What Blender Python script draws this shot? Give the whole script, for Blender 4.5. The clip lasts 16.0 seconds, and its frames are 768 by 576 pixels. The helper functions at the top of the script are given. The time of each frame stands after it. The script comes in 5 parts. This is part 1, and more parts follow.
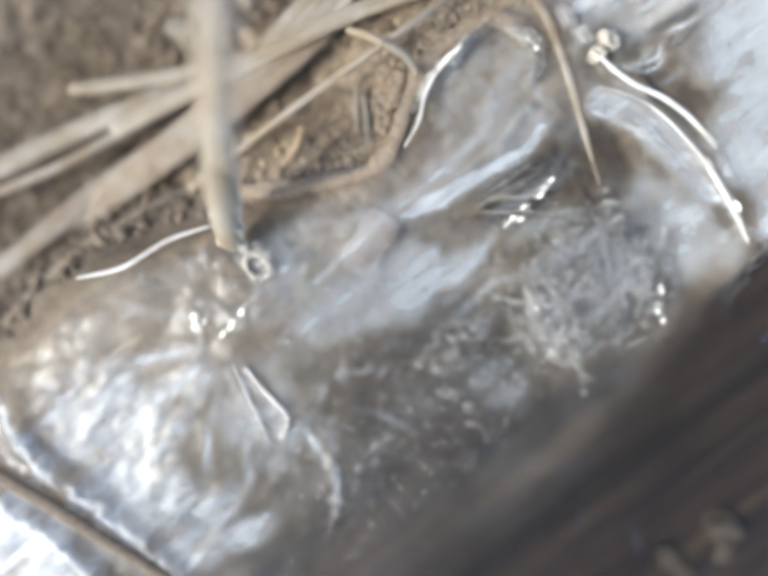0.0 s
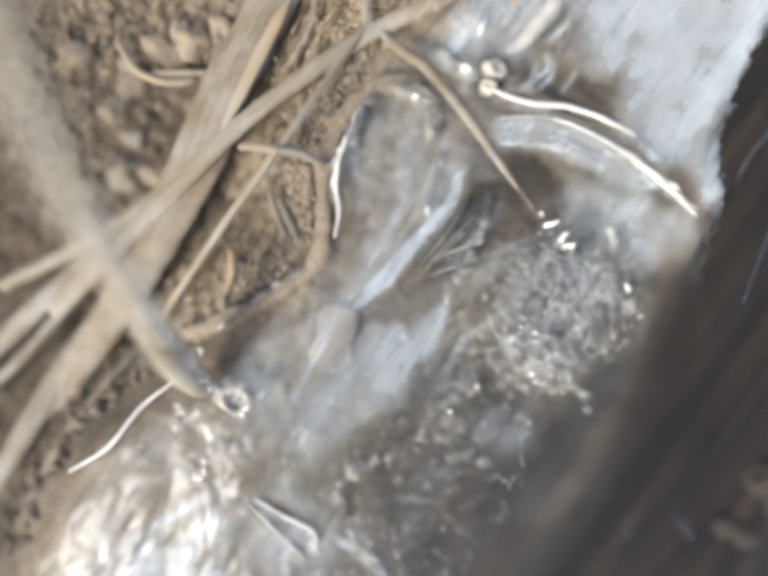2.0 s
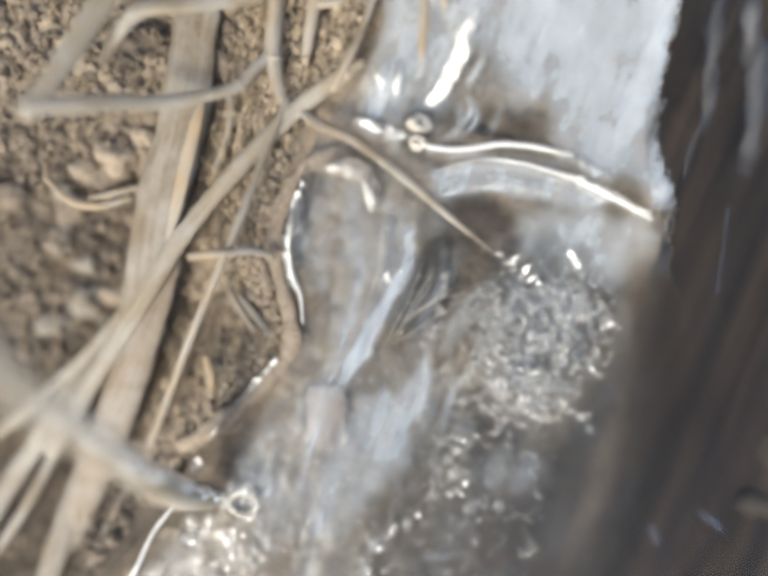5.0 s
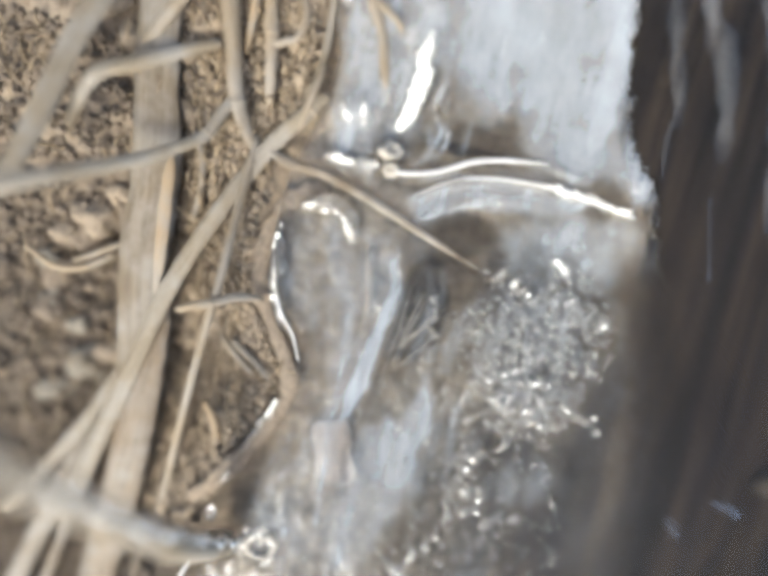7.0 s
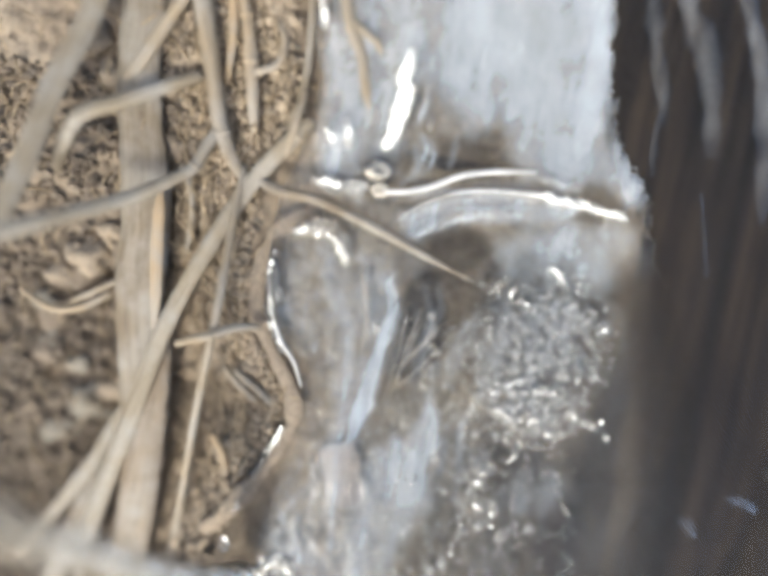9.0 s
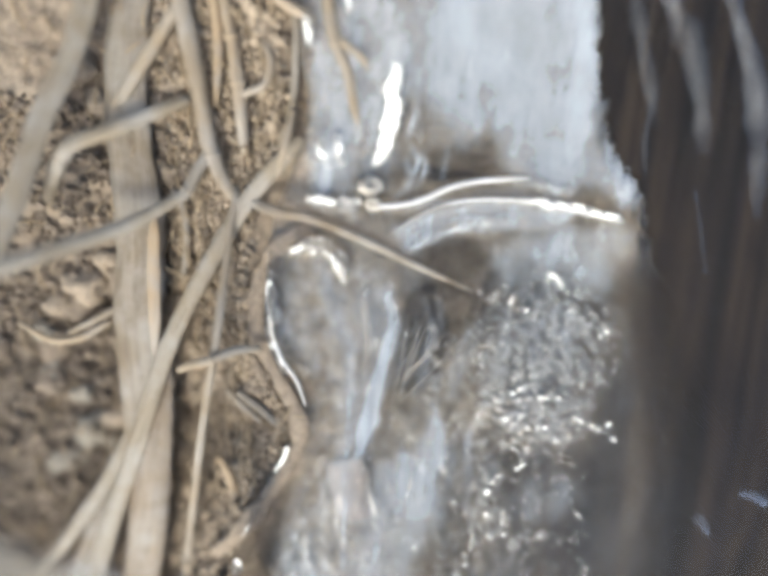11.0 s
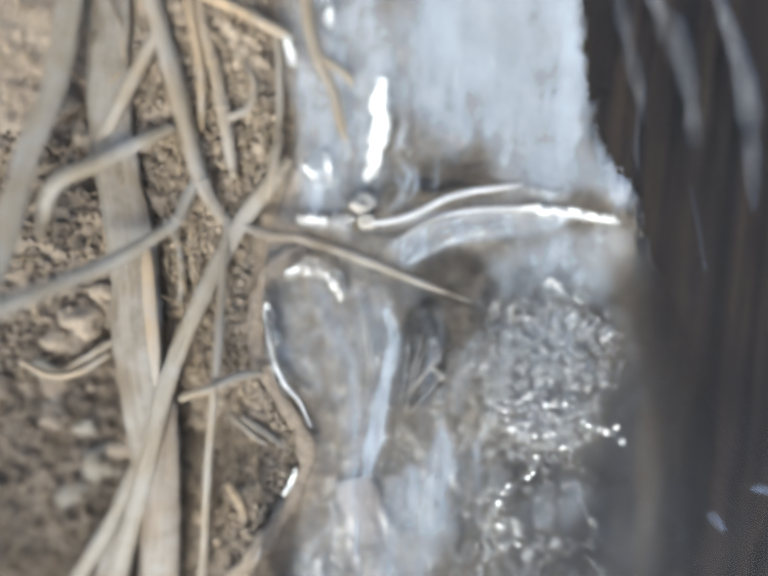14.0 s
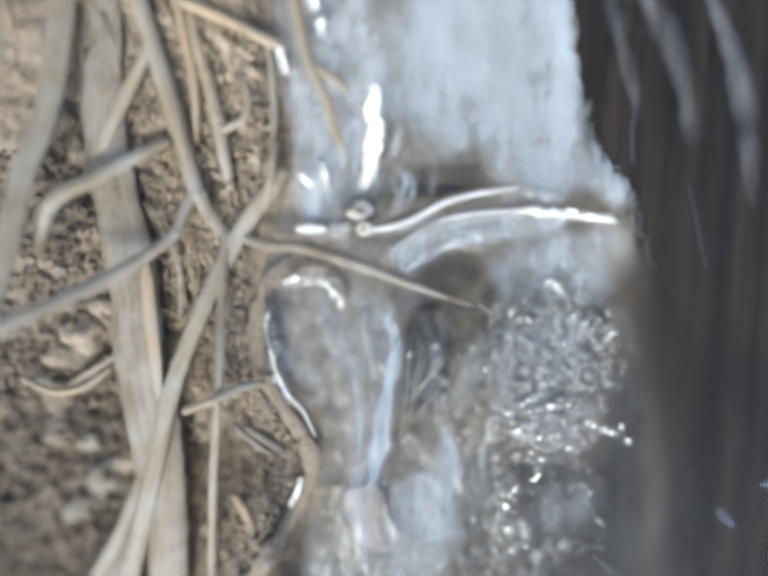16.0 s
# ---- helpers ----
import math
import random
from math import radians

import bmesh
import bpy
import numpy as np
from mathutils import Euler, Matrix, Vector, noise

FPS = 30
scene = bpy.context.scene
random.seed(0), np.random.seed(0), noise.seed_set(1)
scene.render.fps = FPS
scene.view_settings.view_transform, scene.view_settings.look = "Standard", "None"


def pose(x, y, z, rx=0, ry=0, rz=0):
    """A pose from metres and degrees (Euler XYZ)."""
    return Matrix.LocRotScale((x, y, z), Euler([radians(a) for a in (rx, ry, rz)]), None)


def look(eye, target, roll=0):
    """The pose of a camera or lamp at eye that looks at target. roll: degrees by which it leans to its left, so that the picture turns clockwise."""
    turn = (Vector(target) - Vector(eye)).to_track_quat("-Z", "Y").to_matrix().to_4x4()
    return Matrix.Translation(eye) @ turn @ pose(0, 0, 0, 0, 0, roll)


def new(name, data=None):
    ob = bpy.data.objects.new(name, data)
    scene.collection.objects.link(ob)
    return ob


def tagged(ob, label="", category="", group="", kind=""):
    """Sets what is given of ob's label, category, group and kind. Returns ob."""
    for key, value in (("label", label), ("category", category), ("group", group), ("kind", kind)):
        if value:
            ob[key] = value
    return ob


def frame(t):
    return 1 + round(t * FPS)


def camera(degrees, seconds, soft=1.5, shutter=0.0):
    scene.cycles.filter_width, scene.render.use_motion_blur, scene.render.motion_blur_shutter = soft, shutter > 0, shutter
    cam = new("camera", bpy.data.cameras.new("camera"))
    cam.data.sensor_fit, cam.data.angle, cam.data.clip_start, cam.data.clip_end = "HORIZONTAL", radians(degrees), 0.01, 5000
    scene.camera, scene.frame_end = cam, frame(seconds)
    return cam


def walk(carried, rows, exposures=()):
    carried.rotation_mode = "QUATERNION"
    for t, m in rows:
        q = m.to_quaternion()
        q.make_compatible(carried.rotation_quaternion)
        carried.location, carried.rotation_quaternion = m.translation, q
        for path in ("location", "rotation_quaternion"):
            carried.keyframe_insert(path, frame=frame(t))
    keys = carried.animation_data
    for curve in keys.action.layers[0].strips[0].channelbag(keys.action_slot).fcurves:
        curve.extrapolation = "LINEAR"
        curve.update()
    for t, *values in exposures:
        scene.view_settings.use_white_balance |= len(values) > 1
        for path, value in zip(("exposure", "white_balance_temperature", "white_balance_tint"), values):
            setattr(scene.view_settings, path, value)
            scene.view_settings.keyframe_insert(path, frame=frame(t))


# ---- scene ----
# A frozen margin of a brook, seen from a hand's width above: a bank of crumbly soil with dry grass,
# a clear ice shelf with ridges and plates painted pale as sky reflection, and dark open water. Plan sizes are in
# millimetres, ice top near z = 0.
MM = 0.001
cam = camera(71.3, 16.0, soft=5.2)
cam.data.dof.use_dof = True
cam.data.dof.focus_distance = 0.0742
cam.data.dof.aperture_fstop = 2.1
PATH = [
    (0.0, 4.32, -38.25, 76.35, -4.13, 0.08, 51.85),
    (0.5, 1.05, -32.68, 75.67, -5.36, -0.51, 43.97),
    (1.0, -0.14, -28.72, 74.97, -5.74, -0.61, 39.29),
    (1.5, -0.45, -26.16, 74.77, -5.57, -0.83, 35.68),
    (2.0, -0.66, -23.85, 74.45, -5.37, -0.97, 32.58),
    (2.5, -1.01, -21.60, 74.10, -5.36, -1.26, 30.02),
    (3.0, -1.03, -19.76, 73.84, -5.08, -1.48, 27.68),
    (3.5, -1.10, -17.77, 73.77, -5.11, -1.63, 25.43),
    (4.0, -1.06, -15.59, 73.62, -5.56, -1.59, 23.33),
    (4.5, -1.47, -13.94, 73.43, -5.73, -2.02, 21.37),
    (7.0, -0.83, -7.20, 72.66, -6.10, -2.45, 12.82),
    (7.5, -0.75, -6.77, 72.56, -5.84, -2.61, 11.73),
    (8.0, -0.87, -6.24, 72.52, -5.71, -2.83, 10.65),
    (8.5, -0.70, -5.39, 72.44, -5.70, -2.76, 9.59),
    (9.0, -0.48, -4.84, 72.30, -5.61, -2.62, 8.70),
    (11.5, -0.46, -2.49, 71.78, -5.33, -2.95, 4.90),
    (12.0, -0.36, -1.90, 71.59, -5.45, -2.94, 4.31),
    (12.5, -0.28, -1.40, 71.47, -5.54, -2.96, 3.69),
    (13.0, -0.21, -1.03, 71.33, -5.55, -3.02, 3.07),
    (13.5, -0.17, -0.92, 71.26, -5.38, -3.04, 2.59),
    (14.0, -0.16, -0.73, 71.16, -5.30, -3.12, 2.08),
    (14.5, -0.04, -0.58, 71.23, -5.16, -3.08, 1.58),
    (15.0, -0.16, -0.36, 71.09, -5.15, -3.24, 1.14),
    (15.5, -0.19, -0.16, 71.03, -5.12, -3.25, 0.78),
    (16.0, 0.00, 0.00, 71.00, -5.07, -3.16, 0.28),
]
walk(cam, [(t, pose(x * MM, y * MM, z * MM, rx, ry, rz)) for t, x, y, z, rx, ry, rz in PATH],
     exposures=[(0.0, 1.03, 5850, 3), (0.6, 0.95, 5810, 3), (1.5, 0.97, 5970, 3), (3.0, 1.0, 6090, 3), (9.0, 0.99, 6020, 3), (12.5, 0.94, 5780, 2), (16.0, 0.9, 5460, 1)])

# ---- light: hazy low winter sun and sky ----
SUN_FROM = Vector((-0.18, -0.69, 0.70)).normalized()
world = bpy.data.worlds.new("sky")
scene.world = world
world.use_nodes = True
wn = world.node_tree.nodes
sky = wn.new("ShaderNodeTexSky")
sky.sky_type, sky.sun_disc = "NISHITA", False
sky.sun_elevation = math.asin(SUN_FROM.z)
sky.sun_rotation = math.atan2(SUN_FROM.x, SUN_FROM.y)
sky.air_density, sky.dust_density, sky.ozone_density = 0.8, 5.0, 0.6
wn["Background"].inputs["Strength"].default_value = 0.15
world.node_tree.links.new(sky.outputs[0], wn["Background"].inputs["Color"])
sun = new("sun", bpy.data.lights.new("sun", "SUN"))
sun.data.energy, sun.data.angle, sun.data.color = 1.2, radians(10.0), (1.0, 0.945, 0.87)
sun.matrix_world = look(SUN_FROM, (0, 0, 0))


# ---- numeric helpers ----
def hashed(ix, iy, seed):
    v = np.sin(ix * 127.1 + iy * 311.7 + seed * 74.7) * 43758.5453
    return v - np.floor(v)


def value_noise(x, y, seed=0):
    ix, iy = np.floor(x), np.floor(y)
    fx, fy = x - ix, y - iy
    fx, fy = fx * fx * (3 - 2 * fx), fy * fy * (3 - 2 * fy)
    a, b = hashed(ix, iy, seed), hashed(ix + 1, iy, seed)
    c, d = hashed(ix, iy + 1, seed), hashed(ix + 1, iy + 1, seed)
    return (a * (1 - fx) + b * fx) * (1 - fy) + (c * (1 - fx) + d * fx) * fy


def fbm(x, y, octaves=4, seed=0):
    """Smooth noise about 0, within about -0.5 to 0.5."""
    total, amp, norm = 0.0, 1.0, 0.0
    for k in range(octaves):
        total = total + amp * (value_noise(x * 2**k + 17.3 * k, y * 2**k - 9.1 * k, seed + k) - 0.5)
        norm += amp
        amp *= 0.5
    return total / norm


def clods(x, y, seed=0):
    """Rounded crumbs: 1 in the middle of a crumb, 0 at its border."""
    ix, iy = np.floor(x), np.floor(y)
    best = np.full_like(x, 9.0)
    tone = np.zeros_like(x)
    for dx in (-1, 0, 1):
        for dy in (-1, 0, 1):
            cx, cy = ix + dx, iy + dy
            px, py = cx + hashed(cx, cy, seed), cy + hashed(cx, cy, seed + 5)
            dist = (x - px) ** 2 + (y - py) ** 2
            nearer = dist < best
            best = np.where(nearer, dist, best)
            tone = np.where(nearer, hashed(cx, cy, seed + 9), tone)
    return np.sqrt(np.clip(1 - best * 1.3, 0, 1)) * (0.35 + 0.65 * tone)


def smooth(v, lo, hi):
    k = np.clip((v - lo) / (hi - lo), 0, 1)
    return k * k * (3 - 2 * k)


def to_line(x, y, pts):
    """Distance to an open line through the points, and how far along it (0 to 1)."""
    best, along = np.full_like(x, 1e9), np.zeros_like(x)
    n = len(pts) - 1
    for k in range(n):
        (ax, ay), (bx, by) = pts[k][:2], pts[k + 1][:2]
        ux, uy = bx - ax, by - ay
        s = np.clip(((x - ax) * ux + (y - ay) * uy) / (ux * ux + uy * uy + 1e-9), 0, 1)
        dist = np.hypot(x - ax - s * ux, y - ay - s * uy)
        along = np.where(dist < best, (k + s) / n, along)
        best = np.minimum(best, dist)
    return best, along


def inside(x, y, pts):
    odd = np.zeros(x.shape, bool)
    for (ax, ay), (bx, by) in zip(pts, pts[1:] + pts[:1]):
        crosses = (ay > y) != (by > y)
        odd ^= crosses & (x < (bx - ax) * (y - ay) / (by - ay + 1e-12) + ax)
    return odd


def depth_in(x, y, pts):
    """Signed distance to a closed outline, positive inside."""
    dist, _ = to_line(x, y, pts + pts[:1])
    return np.where(inside(x, y, pts), dist, -dist)


def curve_pts(pts, per=8):
    """A smooth line through the points."""
    p = [np.array(q, float) for q in pts]
    p = [2 * p[0] - p[1]] + p + [2 * p[-1] - p[-2]]
    out = []
    for k in range(1, len(p) - 2):
        a, b, c, d = p[k - 1 : k + 3]
        for j in range(per):
            t = j / per
            out.append(0.5 * (2 * b + (c - a) * t + (2 * a - 5 * b + 4 * c - d) * t**2 + (3 * b - a - 3 * c + d) * t**3))
    out.append(p[-2])
    return out


# ---- materials ----
def material(name):
    m = bpy.data.materials.new(name)
    m.use_nodes = True
    nt = m.node_tree
    return m, nt, nt.nodes["Principled BSDF"]


def add(nt, kind, **values):
    node = nt.nodes.new(kind)
    for key, v in values.items():
        node.inputs[key.replace("_", " ")].default_value = v
    return node


def noise_tex(nt, scale, detail=4.0, stretch=(1, 1, 1), rough=0.6):
    co, mp = nt.nodes.new("ShaderNodeTexCoord"), nt.nodes.new("ShaderNodeMapping")
    mp.inputs["Scale"].default_value = [scale * s for s in stretch]
    tex = add(nt, "ShaderNodeTexNoise", Scale=1.0, Detail=detail, Roughness=rough)
    nt.links.new(co.outputs["Object"], mp.inputs[0])
    nt.links.new(mp.outputs[0], tex.inputs["Vector"])
    return tex


def ramp(nt, source, *stops):
    node = nt.nodes.new("ShaderNodeValToRGB")
    els = node.color_ramp.elements
    while len(els) < len(stops):
        els.new(0.5)
    for el, (at, col) in zip(els, stops):
        el.position, el.color = at, (*col, 1) if len(col) == 3 else col
    nt.links.new(source, node.inputs[0])
    return node


def mixed(nt, fac, a, b, mode="MIX"):
    node = nt.nodes.new("ShaderNodeMix")
    node.data_type, node.blend_type = "RGBA", mode
    for socket, v in ((node.inputs[0], fac), (node.inputs[6], a), (node.inputs[7], b)):
        if hasattr(v, "is_output"):
            nt.links.new(v, socket)
        else:
            socket.default_value = v if not isinstance(v, tuple) else (*v, 1)
    return node.outputs[2]


def bumped(nt, height, strength, distance, bsdf):
    node = add(nt, "ShaderNodeBump", Strength=strength, Distance=distance)
    nt.links.new(height, node.inputs["Height"])
    nt.links.new(node.outputs[0], bsdf.inputs["Normal"])
    return node


def soil_material():
    m, nt, b = material("soil")
    big, fine = noise_tex(nt, 90, 5), noise_tex(nt, 900, 6)
    base = ramp(nt, big.outputs[0], (0.3, (0.185, 0.143, 0.100)), (0.52, (0.268, 0.213, 0.151)), (0.72, (0.350, 0.285, 0.207)))
    grain = ramp(nt, fine.outputs[0], (0.3, (0.7, 0.68, 0.66)), (0.7, (1.2, 1.18, 1.15)))
    dry = mixed(nt, 1.0, base.outputs[0], grain.outputs[0], "MULTIPLY")
    # wet darkens the wet bed and hollows, and carries the low bank's painted shade
    wet = nt.nodes.new("ShaderNodeAttribute")
    wet.attribute_name = "wet"
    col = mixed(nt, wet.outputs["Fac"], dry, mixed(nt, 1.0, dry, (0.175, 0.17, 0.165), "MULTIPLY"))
    bed_streaks = nt.nodes.new("ShaderNodeAttribute")
    bed_streaks.attribute_name = "bed_streaks"
    # brown streaks in the bed colour, drawn out along the flow
    strands, blots = noise_tex(nt, 420, 4, (1.0, 0.035, 1.0), 0.6), noise_tex(nt, 45, 3, (1.0, 0.5, 1.0))
    strand = ramp(nt, strands.outputs[0], (0.38, (0.017, 0.0125, 0.0082)), (0.5, (0.034, 0.0245, 0.0157)), (0.62, (0.060, 0.043, 0.0265)))
    blot = ramp(nt, blots.outputs[0], (0.3, (0.65, 0.66, 0.68)), (0.7, (1.25, 1.2, 1.15)))
    col = mixed(nt, bed_streaks.outputs["Fac"], col, mixed(nt, 1.0, strand.outputs[0], blot.outputs[0], "MULTIPLY"))
    nt.links.new(col, b.inputs["Base Color"])
    b.inputs["Roughness"].default_value = 0.9
    bumped(nt, fine.outputs[0], 0.6, 0.0005, b)
    return m


def crumb_material(name, dark, light):
    m, nt, b = material(name)
    geo = nt.nodes.new("ShaderNodeNewGeometry")
    tone = ramp(nt, geo.outputs["Random Per Island"], (0.0, dark), (0.75, light), (1.0, tuple(min(1, c * 1.18) for c in light)))
    fine = noise_tex(nt, 1100, 5)
    grain = ramp(nt, fine.outputs[0], (0.3, (0.7, 0.68, 0.66)), (0.7, (1.15, 1.14, 1.12)))
    nt.links.new(mixed(nt, 1.0, tone.outputs[0], grain.outputs[0], "MULTIPLY"), b.inputs["Base Color"])
    b.inputs["Roughness"].default_value = 0.88
    bumped(nt, fine.outputs[0], 0.7, 0.0004, b)
    return m


def straw_material(name, dark, mid, light, gloss=0.55):
    """Dry grass: fibres along the stalk (V of the UV map runs along it), weathered grey in patches."""
    m, nt, b = material(name)
    uv = nt.nodes.new("ShaderNodeUVMap")
    mp = nt.nodes.new("ShaderNodeMapping")
    mp.inputs["Scale"].default_value = (26, 0.9, 1)
    fib = add(nt, "ShaderNodeTexNoise", Scale=1.0, Detail=5.0, Roughness=0.65)
    nt.links.new(uv.outputs[0], mp.inputs[0])
    nt.links.new(mp.outputs[0], fib.inputs["Vector"])
    patch = noise_tex(nt, 160, 3)
    fibre = ramp(nt, fib.outputs[0], (0.28, dark), (0.5, mid), (0.72, light))
    grey = mixed(nt, ramp(nt, patch.outputs[0], (0.4, (0, 0, 0)), (0.68, (0.75, 0.75, 0.75))).outputs[0], fibre.outputs[0], (0.31, 0.28, 0.235))
    nt.links.new(grey, b.inputs["Base Color"])
    b.inputs["Roughness"].default_value = gloss
    bumped(nt, fib.outputs[0], 0.5, 0.0003, b)
    return m


def ice_material(name, rough, relief, bends=True, air=(0.665, 0.69, 0.705)):
    """Clear ice: lets the light pass, mirrors by Fresnel, and scatters white for frozen-in air and for painted sheen.
    """
    m, nt, b = material(name)
    nt.nodes.remove(b)
    out = nt.nodes["Material Output"]
    frost = nt.nodes.new("ShaderNodeAttribute")
    frost.attribute_name = "frost"
    streak = noise_tex(nt, 210, 6, (1.0, 0.25, 1.0), 0.6)
    cloud = noise_tex(nt, 130, 6, (1, 1, 1), 0.62)
    fine = noise_tex(nt, 560, 3, (1.0, 0.3, 1.0))
    vary = nt.nodes.new("ShaderNodeMath")
    vary.operation = "ADD"
    nt.links.new(streak.outputs[0], vary.inputs[0])
    nt.links.new(cloud.outputs[0], vary.inputs[1])
    shred = noise_tex(nt, 620, 5, (1.0, 0.4, 1.0), 0.7)
    most = nt.nodes.new("ShaderNodeMath")
    most.operation = "MULTIPLY_ADD"
    most.inputs[1].default_value = 0.35
    nt.links.new(shred.outputs[0], most.inputs[0])
    nt.links.new(vary.outputs[0], most.inputs[2])
    spread = nt.nodes.new("ShaderNodeMapRange")
    for key, v in (("From Min", 0.95), ("From Max", 1.40), ("To Min", 0.35), ("To Max", 1.45)):
        spread.inputs[key].default_value = v
    nt.links.new(most.outputs[0], spread.inputs["Value"])
    amount = nt.nodes.new("ShaderNodeMath")
    amount.operation, amount.use_clamp = "MULTIPLY", True
    nt.links.new(frost.outputs["Fac"], amount.inputs[0])
    even = nt.nodes.new("ShaderNodeAttribute")
    even.attribute_name = "even"
    calm = nt.nodes.new("ShaderNodeMix")
    calm.inputs["B"].default_value = 1.0
    nt.links.new(even.outputs["Fac"], calm.inputs["Factor"])
    nt.links.new(spread.outputs[0], calm.inputs["A"])
    nt.links.new(calm.outputs["Result"], amount.inputs[1])
    if bends:
        clear = add(nt, "ShaderNodeBsdfRefraction", Color=(0.97, 0.97, 0.965, 1), Roughness=0.0, IOR=1.31)
    else:
        clear = nt.nodes.new("ShaderNodeBsdfTransparent")
        clear.inputs["Color"].default_value = (0.97, 0.97, 0.965, 1)
    white = add(nt, "ShaderNodeBsdfDiffuse", Roughness=0.6)
    nt.links.new(mixed(nt, even.outputs["Fac"], air, (0.63, 0.69, 0.745)), white.inputs["Color"])
    body = nt.nodes.new("ShaderNodeMixShader")
    nt.links.new(amount.outputs[0], body.inputs[0])
    nt.links.new(clear.outputs[0], body.inputs[1])
    nt.links.new(white.outputs[0], body.inputs[2])
    gloss = add(nt, "ShaderNodeBsdfGlossy", Color=(1, 1, 1, 1), Roughness=rough)
    fres = add(nt, "ShaderNodeFresnel", IOR=1.36)
    bump = add(nt, "ShaderNodeBump", Strength=relief, Distance=0.0009)
    nt.links.new(fine.outputs[0], bump.inputs["Height"])
    for node in (gloss, fres, clear) if bends else (gloss, fres):
        nt.links.new(bump.outputs[0], node.inputs["Normal"])
    top = nt.nodes.new("ShaderNodeMixShader")
    nt.links.new(fres.outputs[0], top.inputs[0])
    nt.links.new(body.outputs[0], top.inputs[1])
    nt.links.new(gloss.outputs[0], top.inputs[2])
    thin = nt.nodes.new("ShaderNodeAttribute")
    thin.attribute_name = "wetted"
    bare = nt.nodes.new("ShaderNodeBsdfTransparent")
    whole = nt.nodes.new("ShaderNodeMixShader")
    nt.links.new(thin.outputs["Fac"], whole.inputs[0])
    nt.links.new(top.outputs[0], whole.inputs[1])
    nt.links.new(bare.outputs[0], whole.inputs[2])
    nt.links.new(whole.outputs[0], out.inputs["Surface"])
    return m


def ice_base_material():
    """Underside of the ice, wetted by the brook: no mirror, hardly a break of the light."""
    m, nt, b = material("wet_ice_underside")
    nt.nodes.remove(b)
    clear = nt.nodes.new("ShaderNodeBsdfTransparent")
    clear.inputs["Color"].default_value = (0.97, 0.97, 0.96, 1)
    nt.links.new(clear.outputs[0], nt.nodes["Material Output"].inputs["Surface"])
    return m


def water_material():
    m, nt, b = material("water")
    nt.nodes.remove(b)
    out = nt.nodes["Material Output"]
    clear = nt.nodes.new("ShaderNodeBsdfTransparent")
    clear.inputs["Color"].default_value = (0.95, 0.945, 0.93, 1)
    gloss = add(nt, "ShaderNodeBsdfGlossy", Color=(1, 1, 1, 1), Roughness=0.1)
    fres = add(nt, "ShaderNodeFresnel", IOR=1.33)
    rip = noise_tex(nt, 60, 3, (1.0, 0.25, 1.0))
    bump = add(nt, "ShaderNodeBump", Strength=0.4, Distance=0.006)
    nt.links.new(rip.outputs[0], bump.inputs["Height"])
    for node in (gloss, fres):
        nt.links.new(bump.outputs[0], node.inputs["Normal"])
    top = nt.nodes.new("ShaderNodeMixShader")
    nt.links.new(fres.outputs[0], top.inputs[0])
    nt.links.new(clear.outputs[0], top.inputs[1])
    nt.links.new(gloss.outputs[0], top.inputs[2])
    nt.links.new(top.outputs[0], out.inputs["Surface"])
    return m


SOIL = soil_material()
CRUMB = crumb_material("soil_crumb", (0.19, 0.147, 0.103), (0.305, 0.243, 0.173))
CRUMB_TAN = crumb_material("tan_soil_crumb", (0.235, 0.182, 0.122), (0.365, 0.292, 0.205))
STONE = crumb_material("pale_stone", (0.17, 0.15, 0.118), (0.25, 0.22, 0.17))
STONE_WET = crumb_material("wet_stone", (0.075, 0.062, 0.046), (0.115, 0.096, 0.072))
STRAW = straw_material("straw", (0.161, 0.113, 0.063), (0.269, 0.205, 0.128), (0.355, 0.285, 0.192))
STRAW_WARM = straw_material("warm_straw", (0.223, 0.141, 0.069), (0.366, 0.261, 0.147), (0.458, 0.350, 0.223))
STRAW_GREY = straw_material("grey_straw", (0.145, 0.107, 0.064), (0.222, 0.173, 0.109), (0.297, 0.237, 0.158))
STRAW_BROWN = straw_material("brown_straw", (0.192, 0.136, 0.077), (0.316, 0.234, 0.142), (0.407, 0.323, 0.210))
STRAW_GLAZED = straw_material("glazed_straw", (0.176, 0.132, 0.082), (0.293, 0.232, 0.156), (0.384, 0.316, 0.228), 0.45)
STRAW_GLAZED.node_tree.nodes["Principled BSDF"].inputs["Coat Weight"].default_value = 0.5
# darkened straw: low-bank shade put into the colour, also dark straws in the ice
STRAW_DARK_SHADED = straw_material("dark_shaded_straw", (0.102, 0.070, 0.039), (0.176, 0.130, 0.079), (0.241, 0.183, 0.119), 0.5)
# soil crumbs of the low bank, its shade put into their colour
CRUMB_SHADED = crumb_material("shaded_soil_crumb", (0.11, 0.085, 0.060), (0.21, 0.165, 0.118))
STRAW_LEAF = straw_material("leaf_straw", (0.105, 0.073, 0.041), (0.178, 0.135, 0.084), (0.262, 0.21, 0.143), 0.6)
DARK_STRAW = crumb_material("dark_straw", (0.045, 0.036, 0.028), (0.14, 0.11, 0.08))
LEAF_BROWN = straw_material("brown_leaf", (0.13, 0.092, 0.055), (0.20, 0.145, 0.088), (0.27, 0.205, 0.13), 0.6)
